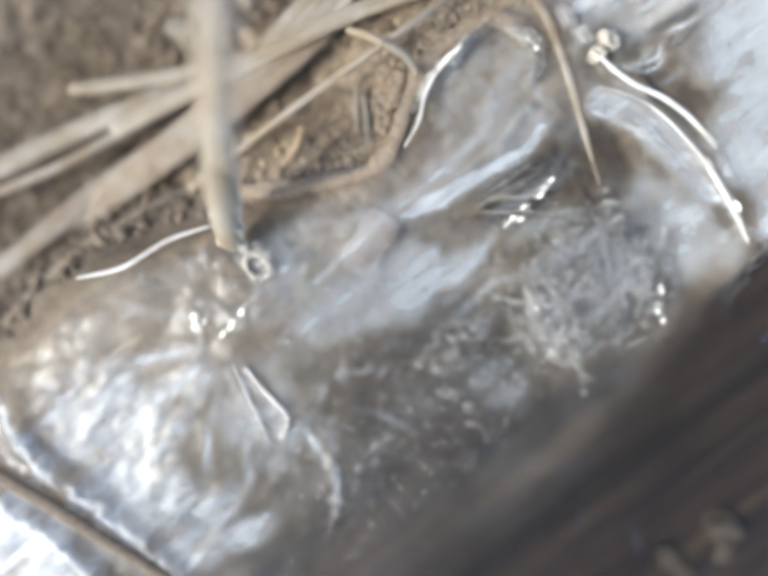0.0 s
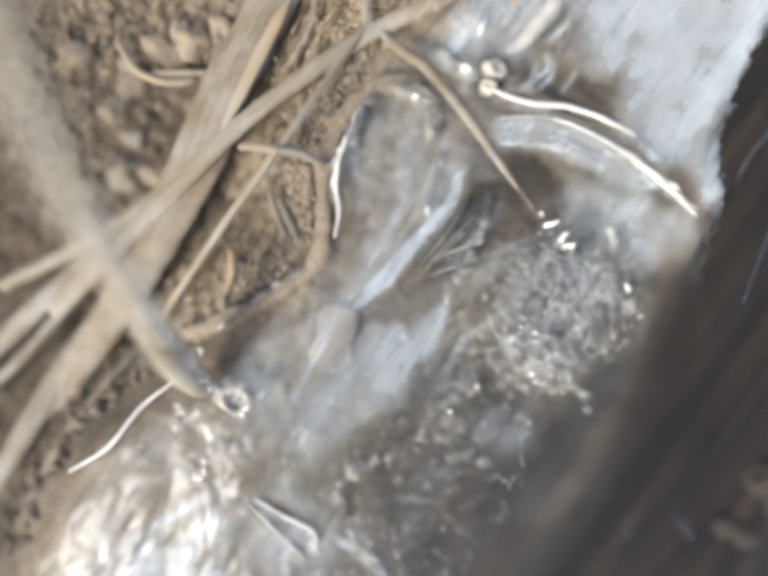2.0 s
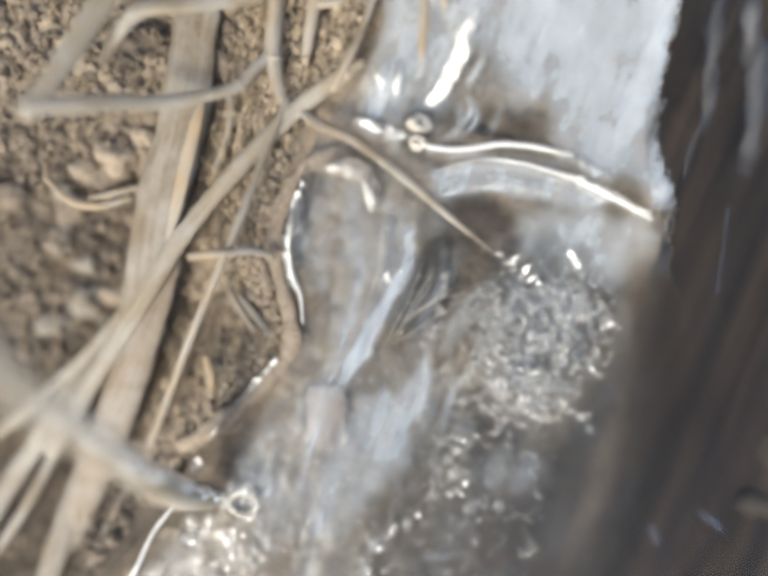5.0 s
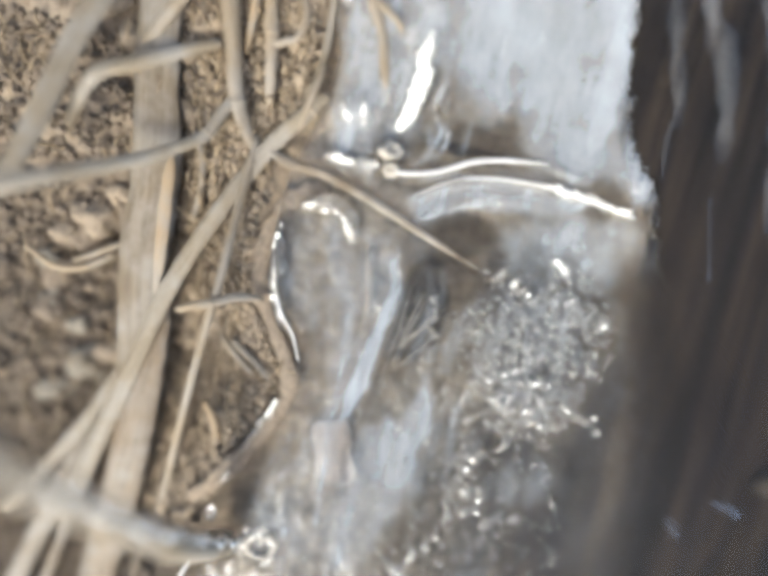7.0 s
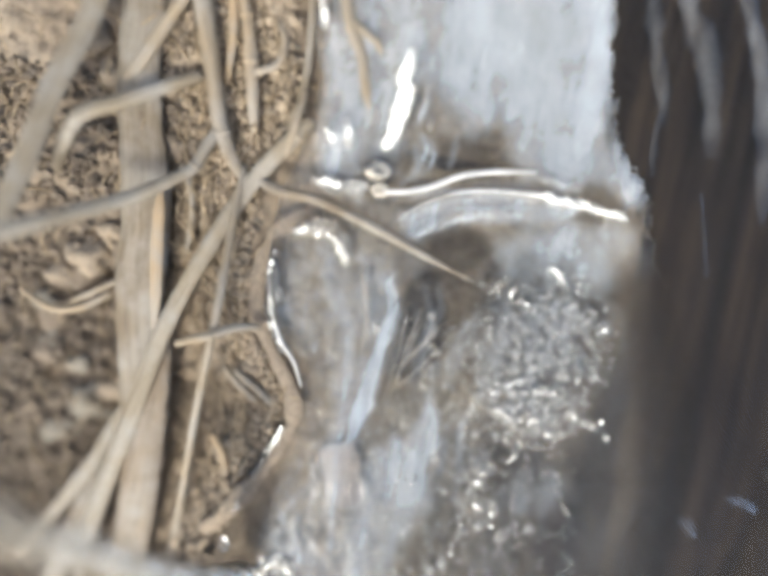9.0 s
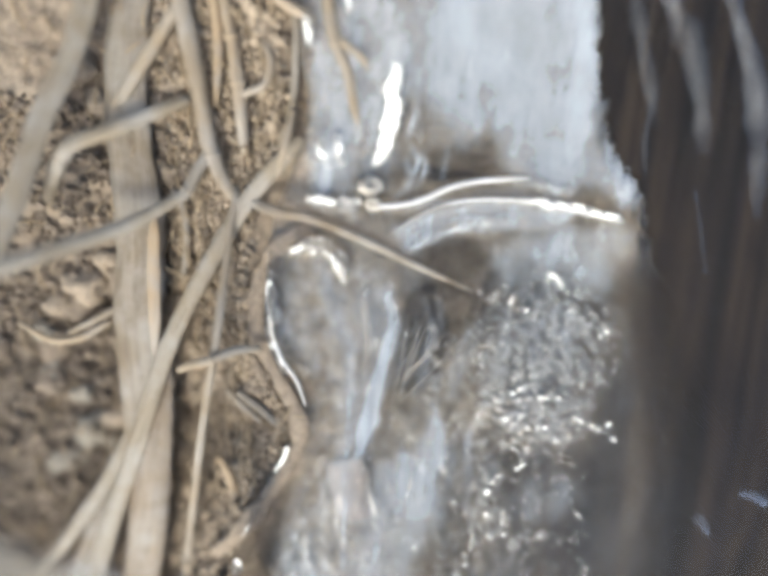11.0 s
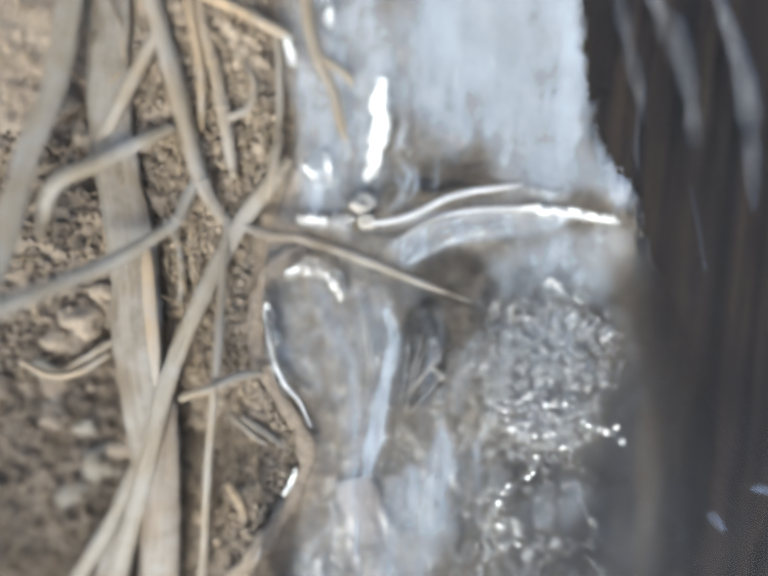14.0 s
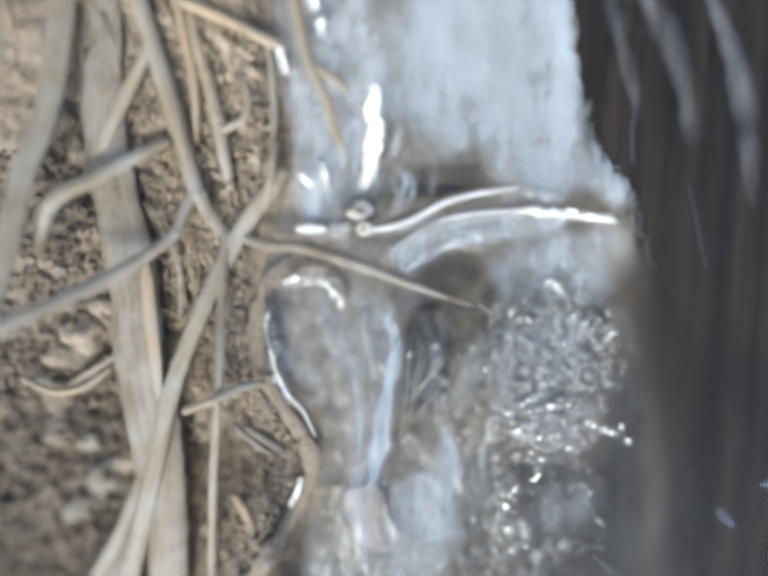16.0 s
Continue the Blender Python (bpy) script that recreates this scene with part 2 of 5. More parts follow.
ROOT_PALE = crumb_material("pale_rootlet", (0.22, 0.185, 0.14), (0.36, 0.31, 0.25))
ROOT = crumb_material("rootlet", (0.175, 0.129, 0.079), (0.350, 0.271, 0.172))
ICE, BEAD = ice_material("ice", 0.3, 0.15), ice_material("ice_bead", 0.16, 0.0, False, (0.71, 0.69, 0.66))
WATER, ICE_BASE = water_material(), ice_base_material()


# ---- plan of the ice ----
BANK = [(-11.7, 60.0), (-11.5, 33.6), (-11.0, 26.5), (-10.2, 19.9), (-8.7, 15.1), (-8.9, 10.1), (-10.3, 4.5), (-12.0, -0.6), (-12.5, -6.2), (-12.6, -12.3), (-11.8, -17.8),
        (-9.4, -21.9), (-6.6, -25.9), (-5.0, -30.9), (-6.0, -35.3), (-9.0, -41.0), (-12.5, -52.0), (-17.0, -62.0), (-20.5, -71.0), (-20.5, -82.0), (-19.0, -92.0), (-22.0, -102.0), (-30.0, -112.0)]
SHORE = [(28.0, 60.0), (28.5, 43.2), (29.6, 31.2), (30.6, 22.0), (32.6, 13.9), (38.0, 8.1), (39.8, 3.6), (41.0, -0.4), (45.5, -8.4), (50.0, -18.1), (53.0, -26.5)]
OUTER = [(55.0, -36.0), (56.0, -50.0), (55.0, -62.0), (58.0, -80.0), (60.0, -140.0), (-40.0, -140.0)]
OUTLINE = [tuple(p) for p in BANK] + [tuple(p) for p in reversed(OUTER)] + [tuple(p) for p in reversed(SHORE)]


def axis_points(lo, hi, step, far):
    """Even steps between lo and hi, then growing ones out to far."""
    mid = list(np.arange(lo, hi + step / 2, step))
    out, s = [], step
    edge = mid[-1]
    while edge < far:
        s *= 1.35
        edge += s
        out.append(edge)
    low, s, edge = [], step, mid[0]
    while edge > -far:
        s *= 1.35
        edge -= s
        low.append(edge)
    return np.array(low[::-1] + mid + out)


def sheet_mesh(name, gx, gy, z, keep=None, below=None):
    """A height field over the grid lines gx, gy. keep: which points; below: heights of an under side, joined at the border."""
    ny, nx = z.shape
    xx, yy = np.meshgrid(gx, gy)
    idx = np.arange(nx * ny).reshape(ny, nx)
    quads = np.stack([idx[:-1, :-1], idx[:-1, 1:], idx[1:, 1:], idx[1:, :-1]], -1).reshape(-1, 4)
    if keep is not None:
        quads = quads[keep.ravel()[quads].all(1)]
    co = np.stack([xx.ravel(), yy.ravel(), z.ravel()], -1)
    used = np.unique(quads)
    remap = np.full(nx * ny, -1)
    remap[used] = np.arange(len(used))
    faces, verts = remap[quads], co[used]
    if below is not None:
        n = len(verts)
        under = verts.copy()
        under[:, 2] = below.ravel()[used]
        edges = np.concatenate([faces[:, [k, (k + 1) % 4]] for k in range(4)])
        code = edges[:, 0].astype(np.int64) * n + edges[:, 1]
        back = edges[:, 1].astype(np.int64) * n + edges[:, 0]
        rim = edges[~np.isin(code, back)]
        walls = np.stack([rim[:, 1], rim[:, 0], rim[:, 0] + n, rim[:, 1] + n], -1)
        faces = np.concatenate([faces, faces[:, ::-1] + n, walls])
        verts = np.concatenate([verts, under])
    me = bpy.data.meshes.new(name)
    me.from_pydata((verts * MM).tolist(), [], faces.tolist())
    me.polygons.foreach_set("use_smooth", np.ones(len(faces), bool))
    return me, used


def point_values(me, name, values):
    at = me.attributes.new(name, "FLOAT", "POINT")
    at.data.foreach_set("value", np.asarray(values, np.float32))


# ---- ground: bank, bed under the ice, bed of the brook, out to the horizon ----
DARK_HOLLOWS = [((12.6, -4.8), 9.5, 5.0, 0.92), ((10.2, -17.0), 5.5, 11.0, 0.96), ((11.7, 9.4), 8.0, 3.2, 0.62), ((28.5, -42.1), 12.0, 15.0, 0.94), ((19.0, -37.5), 5.5, 9.5, 0.88)]  # dark hollows in the bed under the ice: centre, half widths, how dark


def ground_height(x, y):
    edge = depth_in(x, y, OUTLINE)
    shore, _ = to_line(x, y, SHORE + [tuple(p) for p in OUTER[:5]])
    bank = -8.8 + 0.12 * np.clip(y, -70, 45) + 3.0 * fbm(x / 22, y / 22, 3, 2)
    bank = bank + np.clip(-x - 45, 0, 900) * 0.02
    near_ice = np.exp(-((edge + 0.4) / 9.5) ** 2)
    bank = bank * (1 - near_ice) + (-4.4) * near_ice
    under = -5.0 + 1.6 * fbm(x / 12, y / 12, 3, 4)
    bed = -8.5 + 2.5 * fbm(x / 20, y / 20, 3, 8)
    wet = smooth(edge, 0.0, 4.0)
    right = x + 0.3 * np.clip(-y - 10, -12, 50) - 0.24 * np.clip(y - 2, 0, 40)
    z = bank * (1 - wet) + under * wet
    deep = smooth(right, 4, 56)
    z = z * (1 - deep) + bed * deep
    wet_bed = np.maximum((0.42 + 0.13 * smooth(x, -2, 12) + 0.24 * smooth(x, 8, 20) * smooth(-y, 26, 42)) * wet, smooth(right, 28, 54))
    rough = (1 - np.maximum(0.85 * np.minimum(1, 1.6 * deep), 0.1 * wet)) * (1 - 0.1 * near_ice * (1 - wet)) * (1 - 0.85 * np.exp(-((edge + 0.6) / 1.3) ** 2))
    rough = rough * (1 - 0.75 * smooth(-y, 40, 52) * np.exp(-((edge + 4) / 6) ** 2))
    z = z + rough * (0.95 * clods(x / 3.8, y / 2.6, 1) + 0.6 * clods(x / 1.3, y / 1.3, 3) + 0.95 * fbm(x / 1.7, y / 2.2, 3, 6))
    off = smooth(-edge, -3, 2) * smooth(x, 15, 25)
    wet_bed, bed_streaks = np.maximum(wet_bed, off), np.maximum(smooth(right, 34, 50), off)
    # one mask both lowers the bed and darkens its colour
    for (hx, hy), rx, ry, dark in DARK_HOLLOWS:
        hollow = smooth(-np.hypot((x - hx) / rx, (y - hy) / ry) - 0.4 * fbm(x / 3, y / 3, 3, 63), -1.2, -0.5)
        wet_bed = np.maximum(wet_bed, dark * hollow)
        z = z - 2.0 * hollow
    # shade of the low bank, painted into the soil colour
    bank_shade = 0.85 * smooth(-np.hypot(x, y), -170, -95) * smooth(-(x + 0.25 * y), 16, 34) * smooth(-y, 2, 22) * np.clip(0.75 + 0.9 * fbm(x / 9, y / 9, 3, 61), 0, 1.2)
    far = smooth(np.hypot(x, y), 400, 9000)
    return z * (1 - far) + far * np.where(x > 0, -60.0, 40.0), np.maximum(wet_bed, bank_shade * (1 - wet)), bed_streaks


gx, gy = axis_points(-75, 90, 0.55, 40000), axis_points(-128, 48, 0.55, 40000)
xx, yy = np.meshgrid(gx, gy)
gz, wet, bed_streaks = ground_height(xx, yy)
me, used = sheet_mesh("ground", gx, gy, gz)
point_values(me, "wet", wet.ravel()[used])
point_values(me, "bed_streaks", bed_streaks.ravel()[used])
me.materials.append(SOIL)
tagged(new("ground", me), "crumbly grey-brown soil bank sloping into a brook bed", "ground", kind="structure")

# ---- water ----
wx, wy = axis_points(6, 90, 1.2, 40000), axis_points(-128, 48, 1.2, 40000)
xx, yy = np.meshgrid(wx[wx > 6], wy)
me, used = sheet_mesh("water", wx[wx > 6], wy, np.full(xx.shape, -1.2), depth_in(xx, yy, OUTLINE) < 1.5 + 7 * smooth(-yy, -4, 14))
me.materials.append(WATER)
tagged(new("water", me), "dark still brook water over a brown bed", "water", kind="structure")


# ---- the ice shelf ----
RIDGES = [  # line, width, height
    ([(2.4, 1.5), (4.9, 1.7), (8.2, 3.0), (11.7, 5.0), (15.3, 6.1), (21.2, 6.8), (25.9, 6.2), (31.3, 6.0)], 0.6, 0.6),
    ([(4.3, -1.9), (6.9, 0.1), (10.8, 2.4), (15.4, 3.6), (22.6, 4.1), (28.0, 3.7), (33.4, 3.1), (36.8, 2.6)], 0.65, 0.7),
    ([(6.3, -4.5), (8.2, -2.5), (11.5, -0.5), (15.4, 0.9), (20.7, 1.6)], 0.7, 0.4),
    ([(2.9, 21.4), (3.3, 18.4), (2.6, 14.6), (2.2, 11.5), (1.6, 7.4)], 1.8, 0.5),
    ([(5.8, 16.6), (6.2, 13.4), (4.9, 10.3)], 0.6, 0.4),
    ([(-6.9, 1.6), (-4.7, 1.3), (-1.5, 1.5)], 0.7, 0.7),
    ([(-11.5, -7.7), (-11.2, -11.0), (-10.3, -14.3), (-9.4, -18.3), (-6.5, -21.3)], 0.8, 0.9),
    ([(-9.9, -5.8), (-8.0, -4.8), (-4.7, -4.5), (-2.5, -5.4), (-1.5, -7.7)], 0.8, 0.9),
    ([(1.1, -4.5), (1.4, -13.7), (1.1, -23.8), (0.8, -34.2), (1.1, -44.8)], 0.6, 0.35),
    ([(4.7, -5.8), (6.0, -13.7), (5.1, -23.9), (4.8, -31.5)], 0.7, 0.4),
    ([(-5.4, -8.4), (-2.2, -15.0), (-0.6, -21.7), (-0.2, -30.7)], 0.8, 0.35),
    ([(-7.6, 30.2), (-8.3, 26.6), (-9.2, 22.4), (-8.4, 18.1), (-6.2, 10.1), (-4.7, 7.0)], 0.7, 0.6),
    ([(-5.4, 32.6), (-4.6, 28.5), (-4.3, 25.5)], 0.8, 0.8),
    ([(-4.3, 10.2), (-3.7, 8.3), (-3.4, 6.1)], 0.6, 0.7),
    ([(-19.7, -75.1), (-16.8, -69.2), (-15.9, -61.8), (-13.6, -55.6)], 0.7, 0.8),
    ([(5.7, -64.6), (9.8, -64.7), (14.6, -64.5), (16.6, -66.6)], 0.5, 0.6),
    ([(4.5, -66.8), (10.1, -67.8), (16.1, -69.0)], 0.5, 0.4),
    ([(19.0, -61.2), (26.1, -64.6), (30.1, -67.3), (33.3, -71.7)], 0.6, 0.4),
    ([(-13.4, -95.4), (-9.9, -95.6), (-5.3, -96.8), (0.8, -96.3), (9.2, -94.0), (19.3, -92.1), (29.2, -91.8)], 1.6, 1.5),
    ([(-4.7, -106.8), (0.7, -104.8), (7.1, -102.7), (14.7, -101.6), (22.5, -101.5)], 1.5, 1.4),
]
FOOT = (-10.5, -56.0)
RIPPLES = [  # bands where the surface froze in small ripples: line, half width, spacing, steepness
    ([(22.0, 4.1), (28.0, 3.7), (33.7, 3.1)], 0.6, 1.7, 0.8), ([(-9.6, -5.6), (-7.6, -4.6), (-4.7, -4.3), (-2.5, -5.4), (-1.4, -7.9)], 0.7, 2.0, 0.8),
    ([(-11.5, -9.0), (-11.1, -12.0), (-9.9, -15.1)], 0.6, 2.4, 0.8), ([(-7.1, 1.6), (-4.4, 1.3), (-1.2, 1.5)], 0.6, 2.2, 0.8),
    ([(-6.6, 8.3), (-5.0, 6.4)], 0.5, 1.8, 0.8), ([(-4.3, 9.9), (-3.5, 6.4)], 0.5, 1.9, 0.8), ([(-5.6, 30.2), (-4.2, 27.6), (-4.3, 25.2)], 0.8, 2.6, 0.8), ([(-9.5, 23.6), (-8.8, 21.2)], 0.8, 2.2, 0.8),
    ([(19.3, -24.7), (23.5, -25.6), (26.3, -27.3), (32.3, -28.8)], 0.9, 1.3, 0.8), ([(32.8, -25.1), (36.1, -26.7), (38.9, -28.2)], 0.6, 1.5, 0.8), ([(21.3, -22.7), (28.9, -23.5)], 0.8, 1.2, 0.8),
    ([(23.1, -13.1), (26.7, -17.9), (28.3, -23.5)], 5.0, 1.5, 0.3), ([(-5.4, -65.5), (-2.6, -65.6)], 0.8, 2.0, 0.8), ([(-8.9, -22.7), (-10.9, -18.1), (-11.3, -12.2)], 0.7, 2.2, 0.8), ([(-0.1, -64.4), (-1.7, -58.5)], 0.5, 1.9, 0.8),
    ([(11.7, -23.4), (12.3, -20.3), (11.0, -14.2)], 0.6, 2.0, 0.8), ([(33.0, -10.9), (36.6, -13.2)], 0.6, 1.2, 0.8), ([(23.0, -10.1), (25.0, -10.3)], 0.6, 1.5, 0.8),
]


def ice_top(x, y):
    d = depth_in(x, y, OUTLINE)
    d = d + (1.6 * fbm(x / 3.0, y / 3.0, 4, 11) + 1.6 * fbm(x / 1.1, y / 1.6, 3, 12) * smooth(y, -10, 3) + 1.4 * fbm(x / 0.5, y / 0.6, 2, 13) * smooth(y, -6, 3)) * smooth(x, -5, 20)
    lip = d + 6 * smooth(-y, 2, 20) * smooth(x, 5, 22)
    ang, far = np.arctan2(y - FOOT[1], x - FOOT[0]), np.hypot(x - FOOT[0], y - FOOT[1])
    fan = smooth(far, 3, 9) * smooth(-far, -34, -18) * smooth(-(y + 0.9 * (x + 10)), 52, 62)
    z = -2.7 + 2.7 * np.sqrt(np.clip(1 - (1 - np.clip(lip / 7.0, 0, 1)) ** 2, 0, 1))
    z = z + 1.5 * fbm(x / 16, y / 20, 2, 21) + (0.8 * fbm(x / 3.0, y / 6.5, 3, 23) + 0.22 * fbm(x / 1.0, y / 2.8, 2, 24) * (1 - fan)) * smooth(d, 0.5, 3)
    for pts, w, h in RIDGES:
        dist, along = to_line(x, y, [tuple(p[:2]) for p in curve_pts(pts, 5)])
        lumpy = 1 + 0.8 * fbm(x / 1.6, y / 1.6, 2, 27)
        z = z + h * lumpy * np.exp(-((dist / w) ** 2)) * (1 - 0.6 * np.abs(2 * along - 1) ** 4)
    z = z + fan * (1.3 * fbm(ang * 4.0, far / 26, 2, 29) + 0.35 * fbm(ang * 15.0, far / 26, 2, 30))
    plate = smooth(depth_in(x, y, PLATE), -1, 5)
    z = z * (1 - 0.55 * plate)
    run = -0.3 * x - 0.95 * y + 2.6 * fbm(x / 3.0, y / 3.0, 3, 51)
    for pts, w, gap, steep in RIPPLES:
        dist, _ = to_line(x, y, [tuple(p[:2]) for p in curve_pts(pts, 4)])
        band = smooth(-dist, -1.9 * w, -0.4 * w)
        z = z + band * (min(0.3, 0.25 * w) - steep * gap / 6.28 * np.sin(6.28 * run / gap))
    east, _ = to_line(x, y, SHORE[7:] + OUTER[:5])
    level = smooth(-east, -30, -12) * smooth(-y, -4, 14)
    return z * (1 - level) - (0.95 + 0.7 * smooth(-east, -11, -1)) * level, d


PLATE = [(4.7, 42.3), (28.8, 43.2), (29.6, 31.2), (31.0, 21.4), (32.8, 13.5), (37.3, 7.1), (23.2, 7.0), (18.5, 10.5), (8.1, 13.2), (4.8, 18.4)]
CLOUDS_AND_SHEEN = [  # cloudy patches, some of them painted sky sheen and sun glare: centre, half widths, turn in degrees, amount
    # the first two whiten the plate to stand for its sky reflection
    ([(18.2, 24.8)], 17.0, 16.0, 0, 0.38), ([(27.4, 21.9)], 4.0, 18.0, 4, 0.44), ([(35.6, 8.1)], 3.0, 3.6, 0, 0.5),
    ([(-8.3, -42.4)], 4.0, 8.0, -20, 0.34), ([(-6.5, 18.2)], 3.0, 9.0, 0, 0.35), ([(-2.7, 18.2)], 7.5, 18.0, 0, 0.36),
    ([(28.5, -3.6)], 10.5, 5.4, 0, 0.24), ([(26.6, -18.6)], 10.0, 11.5, 0, 0.12), ([(27.0, 9.6)], 11.0, 5.0, 0, 0.34), ([(31.6, -2.6)], 6.5, 5.0, 0, 0.36), ([(30.5, -36.8)], 7.0, 3.4, 8, 0.16),
    # the first three below paint the sun glare of the far edge
    ([(13.9, -88.4)], 15.0, 9.0, 40, 0.5), ([(-2.6, -86.9)], 12.0, 8.0, 30, 0.42), ([(6.6, -107.0)], 14.0, 9.0, 0, 0.6), ([(-1.0, -52.0)], 5.0, 9.0, 10, 0.2), ([(11.0, -67.0)], 9.0, 9.0, 0, 0.24),
]
PANELS = [  # smooth bluish panes and bands, some painted sky reflection: outline, amount, softness of the border
    ([(4.1, -1.4), (7.9, 1.6), (14.4, 3.5), (21.7, 3.8), (30.0, 3.6), (27.0, 0.6), (18.6, -0.9), (11.3, -1.2), (5.9, -4.6)], 0.3, 1.2),
    ([(4.3, 0.9), (8.2, 2.7), (15.3, 5.2), (21.9, 5.9), (30.0, 5.0), (24.0, 3.6), (14.4, 3.2), (7.9, 0.8)], 0.15, 0.8),
    ([(-5.4, -8.3), (-3.6, -13.5), (-0.9, -18.1), (0.9, -20.8), (1.3, -17.4), (-0.3, -14.1), (-2.1, -10.8), (-3.1, -7.5)], 0.30, 0.9),
    ([(4.7, -8.0), (6.5, -14.6), (5.5, -21.4), (5.1, -28.3), (3.4, -33.2), (1.8, -34.6), (1.5, -30.4), (2.5, -24.8), (3.8, -18.7), (4.6, -14.6), (3.8, -10.6)], 0.43, 0.8),
    ([(-1.2, -17.4), (1.1, -18.7), (1.5, -25.5), (1.0, -32.5), (2.0, -41.0), (2.4, -50.0), (1.0, -50.0), (0.6, -41.0), (0.1, -32.5), (0.0, -25.6)], 0.38, 0.7),
    ([(12.6, -24.0), (14.9, -28.9), (15.4, -33.9), (13.4, -38.0), (10.6, -38.0), (9.9, -34.5), (10.3, -30.3), (11.3, -26.8)], 0.27, 1.1),
    ([(3.0, -40.5), (5.1, -33.3), (11.6, -32.5), (15.4, -35.9), (15.9, -41.4), (12.3, -47.6), (9.6, -55.4), (3.9, -57.3), (1.5, -56.4), (2.1, -50.4)], 0.25, 2.6),
    ([(8.0, -31.0), (12.4, -32.9), (15.1, -37.0), (14.8, -41.0), (12.2, -43.5), (8.5, -42.9), (6.4, -40.0)], 0.31, 1.4),
    ([(16.6, -13.6), (18.6, -12.6), (17.0, -17.4), (15.6, -24.4), (13.9, -24.0), (14.4, -18.4)], 0.16, 1.0),
    ([(10.2, -12.0), (11.6, -13.0), (11.4, -21.0), (9.8, -25.6), (9.2, -22.0)], 0.12, 0.8),
]
NECK = [(-3.4, -9.0), (5.0, -8.0), (6.6, -15.0), (5.6, -24.0), (4.2, -34.0), (3.4, -50.0), (-1.4, -50.0), (-1.6, -34.0), (-2.4, -24.0), (-4.0, -16.0)]
LOBES = [  # finely mottled ice full of small air cells: outline, amount
    ([(-10.4, -6.4), (-6.0, -4.6), (-1.0, -6.4), (3.6, -7.0), (5.4, -12.0), (3.4, -22.0), (-2.6, -26.0), (-7.6, -21.0), (-10.8, -15.0)], 0.2),
    ([(20.7, -14.2), (23.9, -10.1), (30.7, -9.9), (34.5, -13.2), (36.6, -24.2), (32.1, -30.0), (23.0, -29.4), (18.6, -24.6), (18.9, -18.3)], 0.11),
    ([(-7.0, -30.0), (3.0, -26.0), (2.0, -44.0), (4.0, -58.0), (-8.0, -54.0), (-11.0, -44.0)], 0.22),
    ([(-11.0, 36.0), (4.0, 36.0), (5.0, 12.0), (2.0, 5.0), (-8.0, 5.0)], 0.14),
]
LOBES.append(([(18.6, -8.6), (24.0, -9.0), (30.0, -8.0), (33.0, -13.0), (27.0, -17.0), (20.0, -14.6)], 0.17))
LOBES.append(([(18.7, -5.8), (22.4, 0.0), (36.7, 1.6), (38.3, -3.4), (36.0, -6.7), (30.4, -8.6), (22.8, -9.8)], 0.22))
HOLLOWS = [  # clear places over dark hollows: outline, how clear
    ([(6.9, -5.6), (9.1, -3.1), (15.0, -1.6), (17.6, -3.3), (16.4, -6.6), (12.0, -8.1)], 0.95),
    ([(8.0, -18.8), (6.4, -10.5), (10.7, -6.8), (15.5, -6.7), (17.0, -11.5), (12.6, -17.7), (8.5, -26.7), (7.0, -29.6), (6.2, -26.0)], 0.9),
    ([(3.9, 5.0), (7.0, 8.9), (10.8, 10.4), (17.5, 8.2), (20.2, 6.6), (13.7, 5.4), (8.5, 3.6)], 0.75),
]
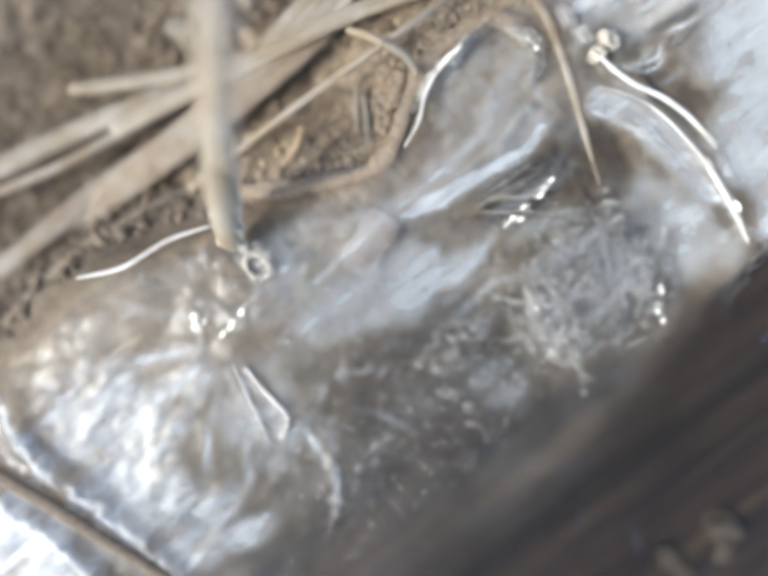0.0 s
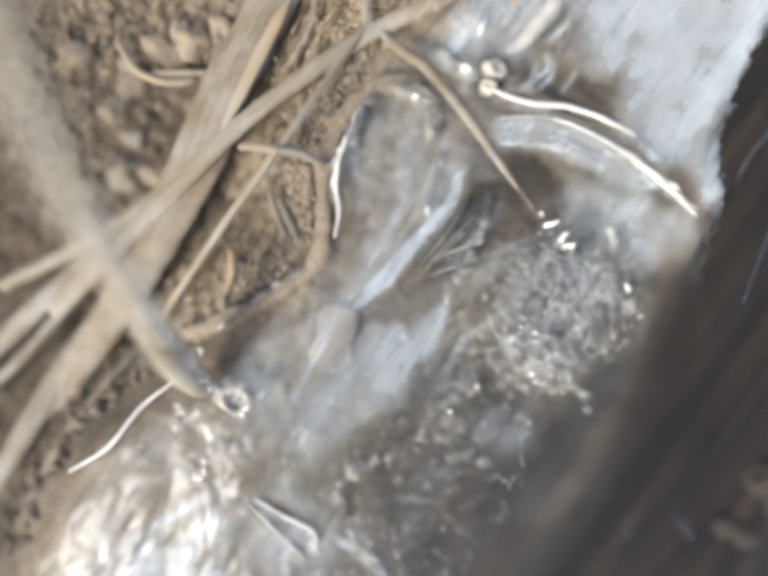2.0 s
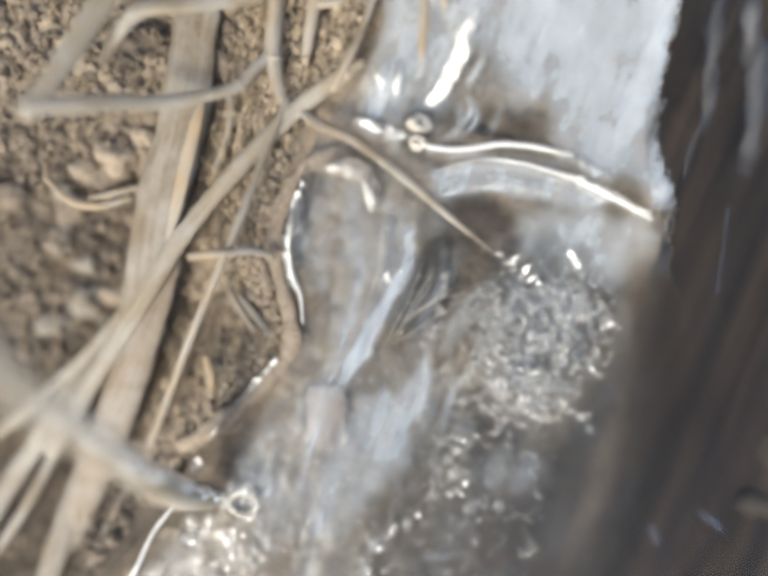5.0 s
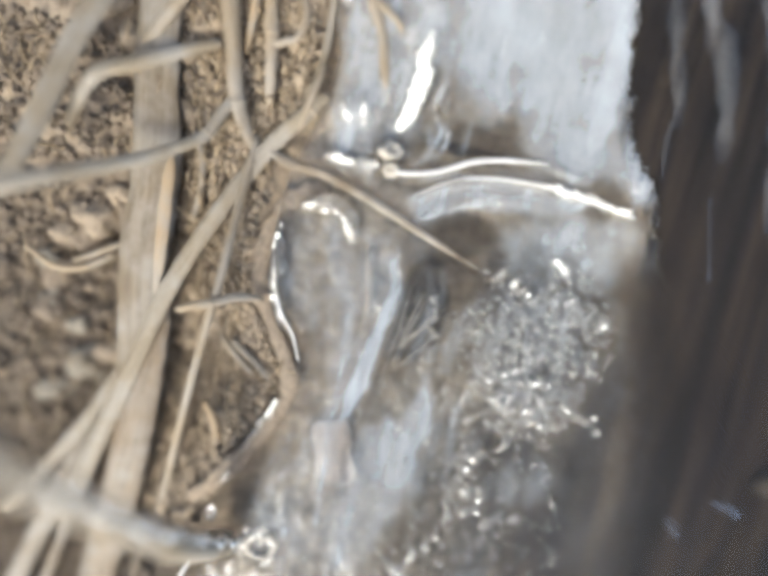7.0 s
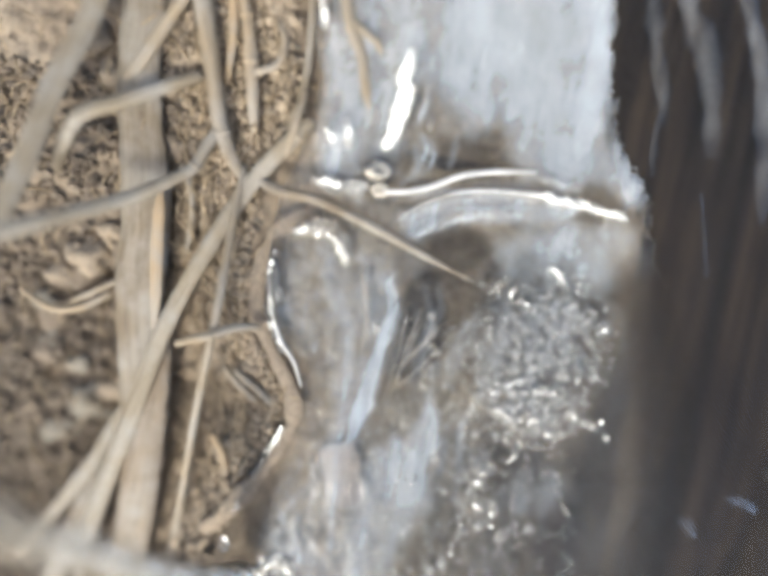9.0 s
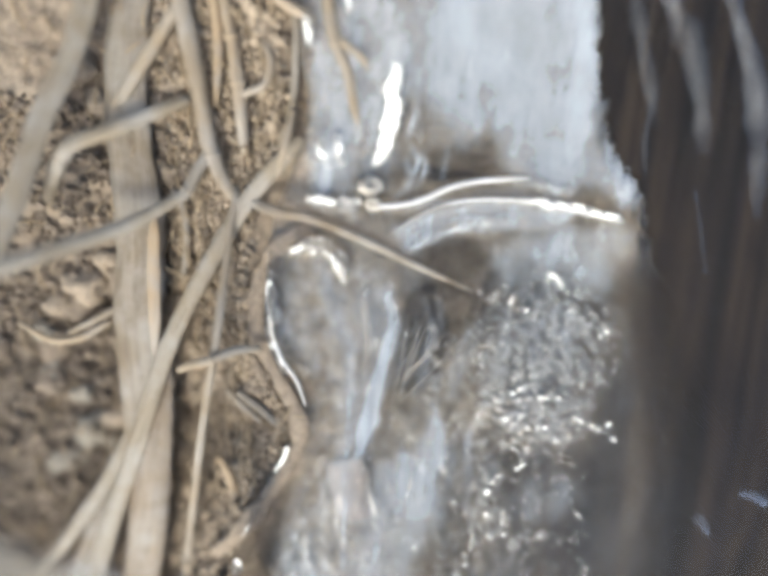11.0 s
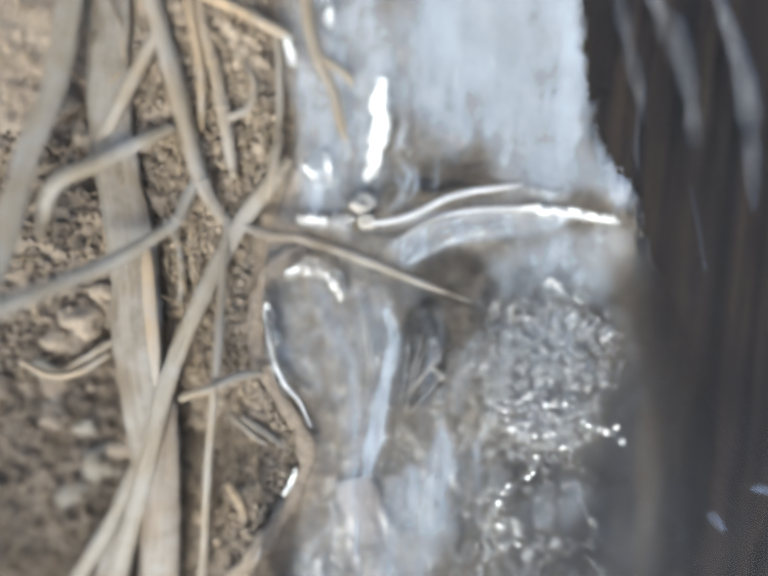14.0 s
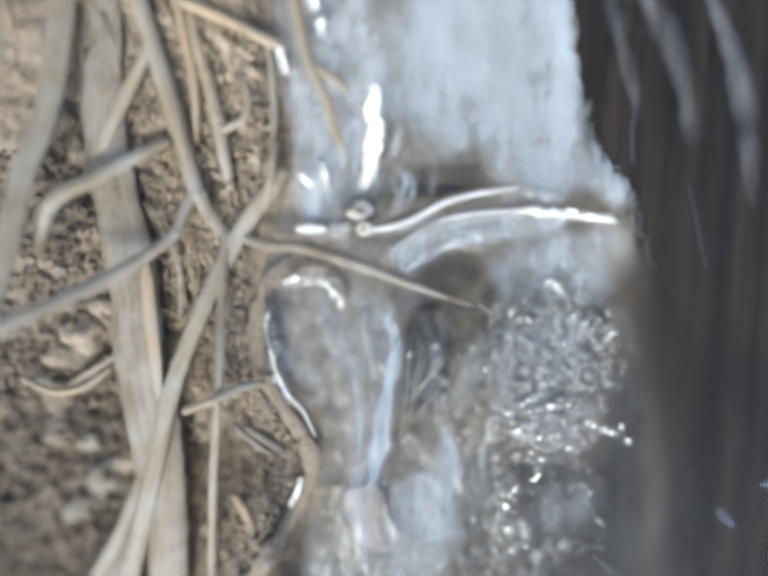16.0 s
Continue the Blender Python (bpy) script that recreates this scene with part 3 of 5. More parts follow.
WISPS = [  # white streaks of frozen-in air, with painted glare at the far edge: line, width, amount
    ([(14.9, -60.0), (14.4, -55.9), (15.4, -52.8), (19.1, -47.7)], 0.3, 0.26), ([(18.1, -59.6), (20.6, -61.3), (23.5, -62.7), (26.2, -64.3), (31.3, -67.9)], 0.4, 0.5), ([(17.4, -63.2), (20.9, -64.0), (24.2, -64.5)], 0.5, 0.4),
    ([(6.0, -65.6), (9.0, -65.9), (13.0, -66.6)], 0.3, 0.45), ([(9.6, -66.6), (12.2, -66.0), (14.6, -65.4)], 0.25, 0.4), ([(11.5, -67.3), (14.0, -67.0), (16.2, -66.6)], 0.25, 0.4), ([(17.5, -66.0), (20.0, -67.8), (23.0, -69.0)], 0.4, 0.36), ([(20.0, -56.0), (24.0, -53.0), (29.0, -51.0)], 0.4, 0.2),
    ([(1.3, -17.5), (1.2, -25.7), (1.0, -32.7), (1.5, -47.7)], 0.35, 0.4), ([(4.6, -8.4), (5.9, -15.0), (5.0, -22.5), (4.3, -30.4)], 0.4, 0.45), ([(-3.7, -32.7), (-2.3, -38.3), (-1.6, -46.9)], 0.4, 0.3),
    ([(-4.8, -7.9), (-3.0, -13.1), (-0.9, -17.8), (0.2, -22.5)], 0.7, 0.4), ([(2.2, -9.0), (2.9, -14.4), (3.0, -20.1)], 0.35, 0.28),
    ([(17.4, -12.8), (15.4, -15.8), (14.2, -20.5), (14.6, -24.6)], 0.5, 0.24), ([(16.2, -16.0), (15.0, -20.0), (15.4, -24.8)], 0.4, 0.2), ([(9.4, -9.6), (10.6, -14.0), (10.2, -21.0)], 0.7, 0.15), ([(8.4, -11.0), (8.9, -17.0), (7.8, -23.4)], 0.5, 0.11),
    ([(11.3, -9.5), (12.0, -13.6), (11.2, -17.5)], 0.5, 0.12), ([(16.2, -26.5), (15.6, -32.1), (15.2, -38.7)], 0.8, 0.22), ([(18.3, -25.5), (17.6, -31.5), (18.4, -40.7)], 0.7, 0.22),
    ([(4.8, 0.8), (11.3, 2.9), (21.1, 3.9), (29.8, 4.1)], 0.6, 0.4), ([(4.3, -3.8), (8.1, -1.1), (12.7, 0.9), (21.2, 2.2), (28.6, 2.0)], 0.5, 0.45), ([(4.6, -2.6), (8.4, 0.3), (13.4, 2.2), (21.0, 3.0)], 0.3, 0.36),
    ([(5.4, -4.4), (8.8, -2.4), (12.9, -0.5), (18.2, 0.4)], 0.5, 0.4), ([(34.2, -7.6), (37.8, -10.8), (39.4, -16.7)], 0.6, 0.22), ([(31.0, -7.2), (34.6, -8.6), (37.6, -12.4)], 0.5, 0.26),
    ([(5.2, 8.5), (5.9, 4.7), (3.5, 2.1)], 0.4, 0.4), ([(10.5, 10.6), (10.2, 6.1)], 0.4, 0.4), ([(7.0, 9.4), (7.7, 6.6), (6.3, 4.2)], 0.3, 0.36), ([(-10.2, 20.3), (-8.9, 16.1), (-6.6, 9.3), (-5.0, 5.9)], 0.5, 0.5),
    ([(5.5, 10.3), (6.6, 7.5), (4.9, 3.3)], 0.4, 0.4), ([(-8.8, 17.2), (-7.8, 12.0), (-8.3, 8.2)], 0.4, 0.5), ([(-6.0, 15.7), (-5.3, 11.4), (-3.7, 7.7)], 0.5, 0.45),
    ([(-7.1, 18.6), (-5.7, 13.1)], 1.0, 0.4), ([(2.3, 22.1), (3.3, 18.4), (3.7, 15.3)], 0.6, 0.5), ([(4.8, 20.9), (5.8, 14.7), (4.9, 10.9)], 0.6, 0.5), ([(12.1, 22.8), (12.4, 17.6)], 0.5, 0.55), ([(16.6, 24.2), (17.6, 21.7)], 0.7, 0.6),
    ([(-0.6, -66.3), (-5.8, -77.6), (-10.7, -88.4)], 1.3, 0.45), ([(0.5, -67.2), (0.4, -80.1), (-1.8, -91.3)], 1.6, 0.5), ([(2.0, -67.5), (6.3, -78.5), (7.9, -92.0)], 1.6, 0.6),
    ([(3.0, -67.4), (9.2, -74.8), (15.8, -80.7)], 0.7, 0.55), ([(5.0, -67.2), (12.5, -70.6), (20.4, -76.1)], 0.8, 0.4), ([(3.4, -65.5), (9.0, -66.9), (16.1, -68.7)], 0.5, 0.7),
    # the last two below are painted glare on the far rim
    ([(5.8, -65.1), (14.6, -64.5), (16.6, -66.6)], 0.5, 0.5), ([(-2.0, -64.0), (-9.0, -70.0), (-15.0, -74.0)], 0.8, 0.28), ([(-12.9, -95.9), (-5.3, -96.8), (0.8, -96.3), (9.2, -94.0)], 1.6, 0.95), ([(0.2, -105.4), (7.4, -103.0), (15.3, -102.1)], 1.7, 0.95),
]


def oval(x, y, centre, rx, ry, turn):
    (cx, cy), c, s = centre[0], math.cos(radians(turn)), math.sin(radians(turn))
    u, v = (c * (x - cx) + s * (y - cy)) / rx, (c * (y - cy) - s * (x - cx)) / ry
    return smooth(-(np.sqrt(u * u + v * v) + 0.9 * fbm(x / 5, y / 7, 4, 37) + 0.5 * fbm(x / 1.3, y / 4.5, 3, 38)), -1.3, -0.45)


def frost_and_sheen(x, y):
    wx, wy = x + 1.2 * fbm(x / 5, y / 5, 3, 43), y + 1.2 * fbm(x / 5, y / 5, 3, 44)
    f = 0.055 - 0.03 * smooth(x, 6, 16) + 0.1 * np.clip(fbm(x / 6, y / 9, 4, 31) + 0.1, 0, 1)
    for centre, rx, ry, turn, amount in CLOUDS_AND_SHEEN:
        f = np.maximum(f, amount * oval(x, y, centre, rx, ry, turn))
    cells = np.clip(0.75 + 1.5 * fbm(x / 1.1, y / 1.5, 3, 95) + 0.8 * fbm(x / 3.0, y / 4.0, 2, 96), 0.1, 2.2)
    for shape, amount in LOBES:
        f = np.maximum(f, amount * cells * smooth(depth_in(wx, wy, shape), -2.5, 3.0))
    for shape, amount in HOLLOWS:
        f = f * (1 - amount * smooth(depth_in(wx, wy, shape), -0.8, 1.0))
    for shape, amount, soft in PANELS + [(NECK, 0.19, 2.2)]:
        silk = 1 + 0.7 * fbm(x / 0.9, y / 9.0, 3, 93) + 0.4 * fbm(x / 3.0, y / 7.0, 2, 94)
        f = np.maximum(f, amount * silk * smooth(depth_in(x + 0.9 * fbm(x / 4, y / 4, 3, 91), y + 0.9 * fbm(x / 4, y / 4, 3, 92), shape), -0.6 * soft, soft))
    for pts, w, amount in WISPS:
        dist, along = to_line(wx, wy, [tuple(p[:2]) for p in curve_pts(pts, 4)])
        f = np.maximum(f, amount * np.exp(-((dist / w) ** 2)) * (0.75 + 0.9 * fbm(x / 2.5, y / 4, 3, 47)) * (1 - 0.7 * np.abs(2 * along - 1) ** 4))
    east, _ = to_line(x, y, SHORE[7:] + OUTER[:5])
    rim = smooth(-depth_in(x, y, OUTLINE), -3.0, -0.2) * smooth(-x, -5, 5)
    return np.clip(f * (1 - 0.97 * smooth(-east, -13 - 0.3 * np.clip(-y - 22, 0, 60), -1) * smooth(-y, -6, 10)) * (1 - 0.6 * rim) + (0.02 + 0.06 * smooth(-y, 20, 34)) * rim, 0, 1)


ix, iy = np.arange(-48, 60, 0.3), np.arange(-128, 46, 0.3)
xx, yy = np.meshgrid(ix, iy)
iz, idepth = ice_top(xx, yy)
keep = idepth > 0.0
thin = smooth(idepth, 0, 12) * smooth(xx, 5, 22) * smooth(-yy, 2, 20) + (1 - smooth(xx, 5, 22) * smooth(-yy, 2, 20))
below = iz - 0.3 - np.clip(3.0 * thin + 0.5 * fbm(xx / 5, yy / 5, 2, 41), 0.1, 4)
me, used = sheet_mesh("ice_shelf", ix, iy, iz, keep, below)
frost = frost_and_sheen(xx, yy).ravel()[used]
point_values(me, "frost", np.concatenate([frost, frost * 0.0]))
even = 0.7 * smooth(depth_in(xx, yy, PLATE), -2, 4)
for shape, amount, soft in PANELS:
    even = np.maximum(even, 0.6 * smooth(depth_in(xx + fbm(xx / 3, yy / 3, 3, 91), yy + fbm(xx / 3, yy / 3, 3, 92), shape), -0.8 * soft, 1.6 * soft))
even = even.ravel()[used]
point_values(me, "even", np.concatenate([even, even]))
east, _ = to_line(xx, yy, SHORE[7:] + OUTER[:5])
west = depth_in(xx, yy, OUTLINE)
wetted = np.maximum(smooth(-east, -14, -0.5) * smooth(-yy, -2, 9), 0.95 * smooth(-west, -6.5, -1.5) * smooth(-xx, 0, 8) * smooth(-yy, 14, 26)).ravel()[used]
point_values(me, "wetted", np.concatenate([wetted, wetted]))
me.materials.append(ICE)
me.materials.append(ICE_BASE)
lower = len(frost)
first = np.empty(len(me.polygons), int)
me.polygons.foreach_get("loop_start", first)
corner = np.empty(len(me.loops), int)
me.loops.foreach_get("vertex_index", corner)
me.polygons.foreach_set("material_index", (np.maximum.reduceat(corner, first) >= lower).astype(np.int32))
shelf = new("ice_shelf", me)
shelf.visible_shadow = False
tagged(shelf, "clear wavy ice shelf with ridges and pale plates of painted sky sheen", "ice", kind="structure")


MUD = crumb_material("wet_mud", (0.185, 0.143, 0.100), (0.235, 0.185, 0.132))
LIP = [(-6.6, -2.6, -3.4), (-9.6, -4.2, -2.7), (-12.4, -7.0, -2.5), (-13.4, -12.3, -2.5), (-12.7, -17.9, -2.5), (-10.3, -22.7, -2.5), (-7.5, -26.8, -2.5), (-5.9, -30.9, -2.5), (-6.8, -35.6, -2.5), (-9.8, -41.3, -2.6), (-13.4, -46.9, -3.0), (-17.0, -51.4, -4.2)]


def soil_z(x, y):
    z = ground_height(np.array([[x]], float), np.array([[y]], float))[0]
    return float(z[0, 0])


# ---- dry grass ----
def tube(line, radius, flat, ring=14, flutes=0.02, bow=0.0, rng=None, caps=True):
    """A closed tube mesh along the line; radius(s) in millimetres for s from 0 to 1."""
    n = len(line)
    bm = bmesh.new()
    uvl = bm.loops.layers.uv.new("along")
    rings, lengths, total = [], [], 0.0
    for k, p in enumerate(line):
        a, b = line[max(k - 1, 0)], line[min(k + 1, n - 1)]
        ahead = Vector(b - a).normalized()
        side = ahead.cross(Vector((0, 0, 1)))
        side = side.normalized() if side.length > 1e-4 else Vector((1, 0, 0))
        up = side.cross(ahead)
        w = radius(k / (n - 1)) * (1 + (rng.uniform(-0.05, 0.05) if rng else 0))
        if k:
            total += float(np.linalg.norm(line[k] - line[k - 1]))
        lengths.append(total)
        made = []
        for j in range(ring):
            ang = 2 * math.pi * j / ring
            rad = 1 + flutes * (1 if j % 2 else -1)
            u, v = math.cos(ang) * w * rad, math.sin(ang) * w * flat * rad - bow * w * math.cos(ang) ** 2
            made.append(bm.verts.new((Vector(p) + side * u + up * v) * MM))
        rings.append(made)
    for k in range(n - 1):
        for j in range(ring):
            f = bm.faces.new((rings[k][j], rings[k][(j + 1) % ring], rings[k + 1][(j + 1) % ring], rings[k + 1][j]))
            f.smooth = True
            for loop, (q, i) in zip(f.loops, ((j, k), (j + 1, k), (j + 1, k + 1), (j, k + 1))):
                loop[uvl].uv = (q / ring, lengths[i] * 0.12)
    if caps:
        bm.faces.new(rings[0][::-1])
        bm.faces.new(rings[-1])
    return bm


def part(name, bm, mat, parent=None, label=""):
    me = bpy.data.meshes.new(name)
    bm.to_mesh(me)
    bm.free()
    me.materials.append(mat)
    ob = new(name, me)
    ob.parent = parent
    return tagged(ob, label)


def stalk(label, pts, widths, mat, flat=0.6, flutes=0.02, nodes=(), bow=0.0, name="grass_stalk", sheath=0.0):
    """A dry stalk or leaf along the points; widths in millimetres at even steps; nodes: swollen joints along it, a loose sheath above the first."""
    line = curve_pts(pts, 9)
    rng = random.Random(int(1000 * abs(pts[0][0] + 3 * pts[-1][1])))
    steps = np.linspace(0, 1, len(widths))

    def radius(s):
        end = min(1.0, 0.55 + 30 * min(s, 1 - s))
        return float(np.interp(s, steps, widths)) / 2 * end

    if nodes or sheath:
        ob = new(name)
        part("culm", tube(line, radius, flat, 14, flutes, bow, rng), mat, ob)
    else:
        ob = part(name, tube(line, radius, flat, 14, flutes, bow, rng), mat)
    tagged(ob, label, "dry grass", "dry grass on the bank")
    n = len(line)
    for at in nodes:
        k = min(max(int(at * (n - 1)), 1), n - 2)
        a, b = line[k - 1] * 0.5 + line[k] * 0.5, line[k + 1] * 0.5 + line[k] * 0.5
        w = radius(at)
        seg = [a + (b - a) * t for t in (0, 0.2, 0.4, 0.6, 0.8, 1)]
        part("node", tube(seg, lambda s: w * (1.02 + 0.22 * math.sin(math.pi * s)), flat * 1.05, 14, 0.01), STRAW_BROWN, ob, "swollen brown joint")
    if sheath:
        k0 = int(nodes[0] * (n - 1)) if nodes else 2
        k1 = min(n - 2, k0 + max(3, int(sheath * n)))
        seg = line[k0 : k1 + 1]
        f0, f1 = k0 / (n - 1), k1 / (n - 1)
        part("leaf_sheath", tube(seg, lambda s: radius(f0 + (f1 - f0) * s) * (1.16 + 0.1 * s), flat * 1.12, 14, 0.05), STRAW_GREY, ob, "loose papery leaf sheath")
    return ob


lip = part("mud_lip", tube(curve_pts(LIP, 12), lambda s: 1.15 + 0.25 * math.sin(23 * s) + 0.2 * math.sin(51 * s + 1) + 0.12 * math.sin(119 * s), 0.33, 14, 0.0, 0.0, random.Random(8)), MUD)
tagged(lip, "smooth lip of wet tan mud along the ice", "mud", kind="structure")
stalk("broad pale grey grass blade lying across the soil", [(-8.8, 9.3, -0.6), (-11.4, 6.1, -0.8), (-15.9, -0.0, -2.0), (-21.4, -10.8, -3.2), (-25.7, -21.3, -4.2), (-29.6, -36.1, -5.4), (-33.6, -51.0, -6.6), (-35.9, -60.2, -7.5)], (1.2, 2.3, 2.4, 2.5, 2.6, 2.8, 3.0), STRAW_GREY, 0.35, nodes=(0.12,))
stalk("wide flat dry leaf with a warm edge on the soil", [(-34.3, 38.6, -4.4), (-33.6, 31.3, -4.2), (-33.4, 12.4, -4.3), (-30.8, -4.9, -4.7), (-30.4, -18.0, -5.2), (-28.9, -32.8, -6.2), (-28.2, -50.9, -7.8)], (5.0, 5.6, 6.0, 6.8, 7.0, 6.6, 4.0), STRAW_LEAF, 0.09, flutes=0.06, bow=0.12, name="dry_grass")
# a separate narrow strip gives the leaf's right edge a warmer colour
stalk("warm-coloured strip along the edge of a flat leaf", [(-28.5, -2.2, -4.0), (-28.3, -5.7, -3.7), (-28.0, -10.7, -3.7), (-27.6, -16.9, -3.9), (-27.5, -22.5, -4.7)], (0.6, 1.7, 1.9, 1.7, 0.8), STRAW_WARM, 0.3, name="dry_grass")
stalk("brown curled dry leaf under a grey blade", [(-27.3, -20.7, -6.6), (-27.1, -26.1, -5.8), (-27.3, -33.1, -5.6), (-27.5, -41.3, -5.8), (-27.8, -49.4, -6.2), (-28.4, -58.8, -7.0), (-29.6, -70.0, -8.2), (-31.4, -82.0, -9.2)], (1.0, 4.0, 5.2, 5.8, 6.0, 5.6, 5.0, 3.0), LEAF_BROWN, 0.12, bow=0.12, flutes=0.05, name="dry_grass")
stalk("pale round grass stalk leaning over the soil", [(-28.7, 34.0, -2.0), (-27.5, 30.5, -2.0), (-24.9, 21.4, -2.0), (-22.4, 12.1, -2.0), (-21.2, 7.1, -2.6), (-18.8, 2.3, -3.2), (-15.0, -1.3, -3.6)], (2.2, 2.3, 2.4, 2.3, 2.2, 1.9, 1.6), STRAW, 0.75, nodes=(0.72,))
stalk("straight pale stalk crossing a leaf", [(-26.7, 25.1, -3.0), (-29.3, 20.5, -3.5), (-32.2, 15.5, -4.0), (-35.1, 10.5, -5.0), (-37.0, 7.3, -6.0)], (1.7, 1.9, 2.0, 2.0, 1.8), STRAW, 0.7)
stalk("bent pale stalk with a kink near its end", [(-24.4, 13.3, -3.6), (-28.7, 10.9, -2.6), (-33.2, 8.1, -1.4), (-37.2, 5.8, -0.4), (-39.2, 3.8, -0.4), (-40.8, 1.0, -1.6), (-42.7, -2.3, -4.0)], (1.4, 1.9, 2.1, 2.2, 2.2, 2.0, 1.6), STRAW_GREY, 0.7, nodes=(0.72,))
stalk("long thin bent stalk lying on crumbs", [(-21.1, 6.8, -2.6), (-22.6, 3.8, -2.4), (-24.0, 0.6, -2.0), (-27.7, -2.4, -0.6), (-31.2, -4.8, 1.0), (-36.5, -7.8, 4.2), (-40.5, -9.9, 6.4), (-43.9, -11.8, 8.0)], (1.5, 1.6, 1.6, 1.9, 2.0, 2.2, 2.2), STRAW_GREY, 0.7, nodes=(0.28,))
stalk("thin upright stalk between two others", [(-22.9, 31.1, -3), (-22.2, 27.3, -2.6), (-21.2, 22.4, -2.4), (-20.9, 18.1, -2.6), (-21.2, 12.6, -3.6)], (1.2, 1.3, 1.3, 1.2, 1.0), STRAW_WARM, 0.8)
stalk("knotty brown stalk standing in the crumbs", [(-21.7, 31.4, -3.4), (-20.7, 26.3, -2.8), (-19.4, 21.6, -2.4), (-18.0, 15.7, -2.2), (-17.3, 11.4, -2.2), (-16.6, 6.7, -3.2)], (1.4, 1.6, 1.6, 1.9, 1.7, 1.3), STRAW_BROWN, 0.75, nodes=(0.42, 0.62))
stalk("short side twig of a brown stalk", [(-18.1, 14.0, -2.2), (-16.4, 14.7, -1.8), (-14.4, 16.0, -1.8), (-14.0, 19.2, -2.2), (-16.0, 22.7, -3.2)], (1.3, 1.1, 1.1, 1.0, 0.8), STRAW_BROWN, 0.8, name="dry_twig")
stalk("warm straw running into the ice", [(-24.8, 32.3, -2.5), (-21.6, 30.4, -2.2), (-16.0, 28.0, -1.8), (-11.3, 25.7, -1.5), (-8.5, 24.7, -1.6)], (1.4, 1.5, 1.5, 1.5, 1.1), STRAW_WARM, 0.75)
stalk("long thin straw lying along the hollow", [(-17.2, 2.2, -2.5), (-17.6, -7.3, -1.0), (-17.9, -17.7, 0.0), (-19.6, -31.6, -2.5), (-21.4, -50.4, -6.5), (-23.0, -64.4, -10.0)], (1.0, 1.15, 1.2, 1.2, 1.2, 1.1), STRAW, 0.7)
stalk("small crooked twig above the hollow", [(-23.3, -23.4, -1.5), (-20.8, -22.1, -0.2), (-18.1, -21.0, 0.6), (-15.2, -19.6, 0.2), (-12.0, -19.3, -1.0)], (1.0, 1.2, 1.2, 1.3, 1.0), STRAW, 0.8, name="dry_twig", nodes=(0.5,))
stalk("tapering straw frozen across the ice", [(-16.0, 0.9, -2.4), (-11.8, -0.6, -0.6), (-6.6, -1.1, 0.2), (1.1, -3.5, 0.5), (8.2, -6.1, 0.3), (16.0, -8.8, -0.4)], (1.3, 1.5, 1.45, 1.3, 1.0, 0.4), STRAW_DARK_SHADED, 0.6)
stalk("brown stalk frozen into clear ice", [(-7.6, 33.6, 0.2), (-7.3, 28.9, 0.3), (-5.8, 22.4, 0.3), (-3.5, 17.9, 0.2), (-2.2, 13.3, 0.1), (-1.2, 9.7, -0.6)], (1.5, 1.6, 1.5, 1.4, 1.3, 0.8), STRAW, 0.75, nodes=(0.45,))
stalk("short branch of a frozen stalk", [(-5.7, 22.2, 0.3), (-3.6, 21.1, 0.5), (-1.8, 19.9, 0.4), (-0.8, 18.4, -0.4)], (1.1, 1.0, 0.9, 0.5), STRAW, 0.8, name="dry_twig")
stalk("broad grey blade lying in shade on the bank", [(-35.8, 37.8, -3.0), (-37.0, 30.3, -2.4), (-38.6, 17.8, -1.0), (-41.3, 8.3, 0.6), (-43.1, -2.1, 2.4), (-45.6, -12.9, 4.0)], (3.0, 3.2, 3.2, 3.1, 3.0, 2.6), STRAW_GREY, 0.3, name="dry_grass")
stalk("tall dry stalk rising out of the ice, glazed", [(-9.6, -55.3, -1.5), (-12.3, -51.9, 5.6), (-15.8, -47.5, 12.5), (-19.7, -42.4, 19.0), (-24.3, -36.3, 25.3), (-29.5, -29.2, 31.4), (-35.5, -21.3, 37.3)], (3.2, 3.4, 3.3, 3.1, 2.9, 2.7, 2.5), STRAW_GLAZED, 0.85, sheath=0.3)
stalk("broad dry blade low on the bank", [(-45.0, -89.8, -10.0), (-43.6, -78.6, -10.0), (-41.3, -68.2, -10.0), (-38.1, -57.3, -9.5), (-35.9, -49.5, -9.2), (-34.4, -44.2, -9.6)], (2.8, 3.2, 3.4, 3.2, 2.6, 1.2), STRAW_DARK_SHADED, 0.3, name="dry_grass")
stalk("thin straw beside the ice rim", [(-24.0, -81.8, -6.0), (-24.0, -73.9, -6.0), (-23.2, -66.7, -6.0), (-22.4, -59.6, -7.0), (-21.5, -53.8, -9.0)], (1.6, 1.8, 1.8, 1.6, 1.2), STRAW_DARK_SHADED, 0.6)
stalk("thin brown straw beside the ice rim", [(-22.2, -95.5, -6.0), (-23.6, -86.2, -6.0), (-24.9, -76.8, -7.0), (-25.3, -69.2, -8.0)], (1.6, 1.8, 1.6, 1.2), STRAW_DARK_SHADED, 0.6)

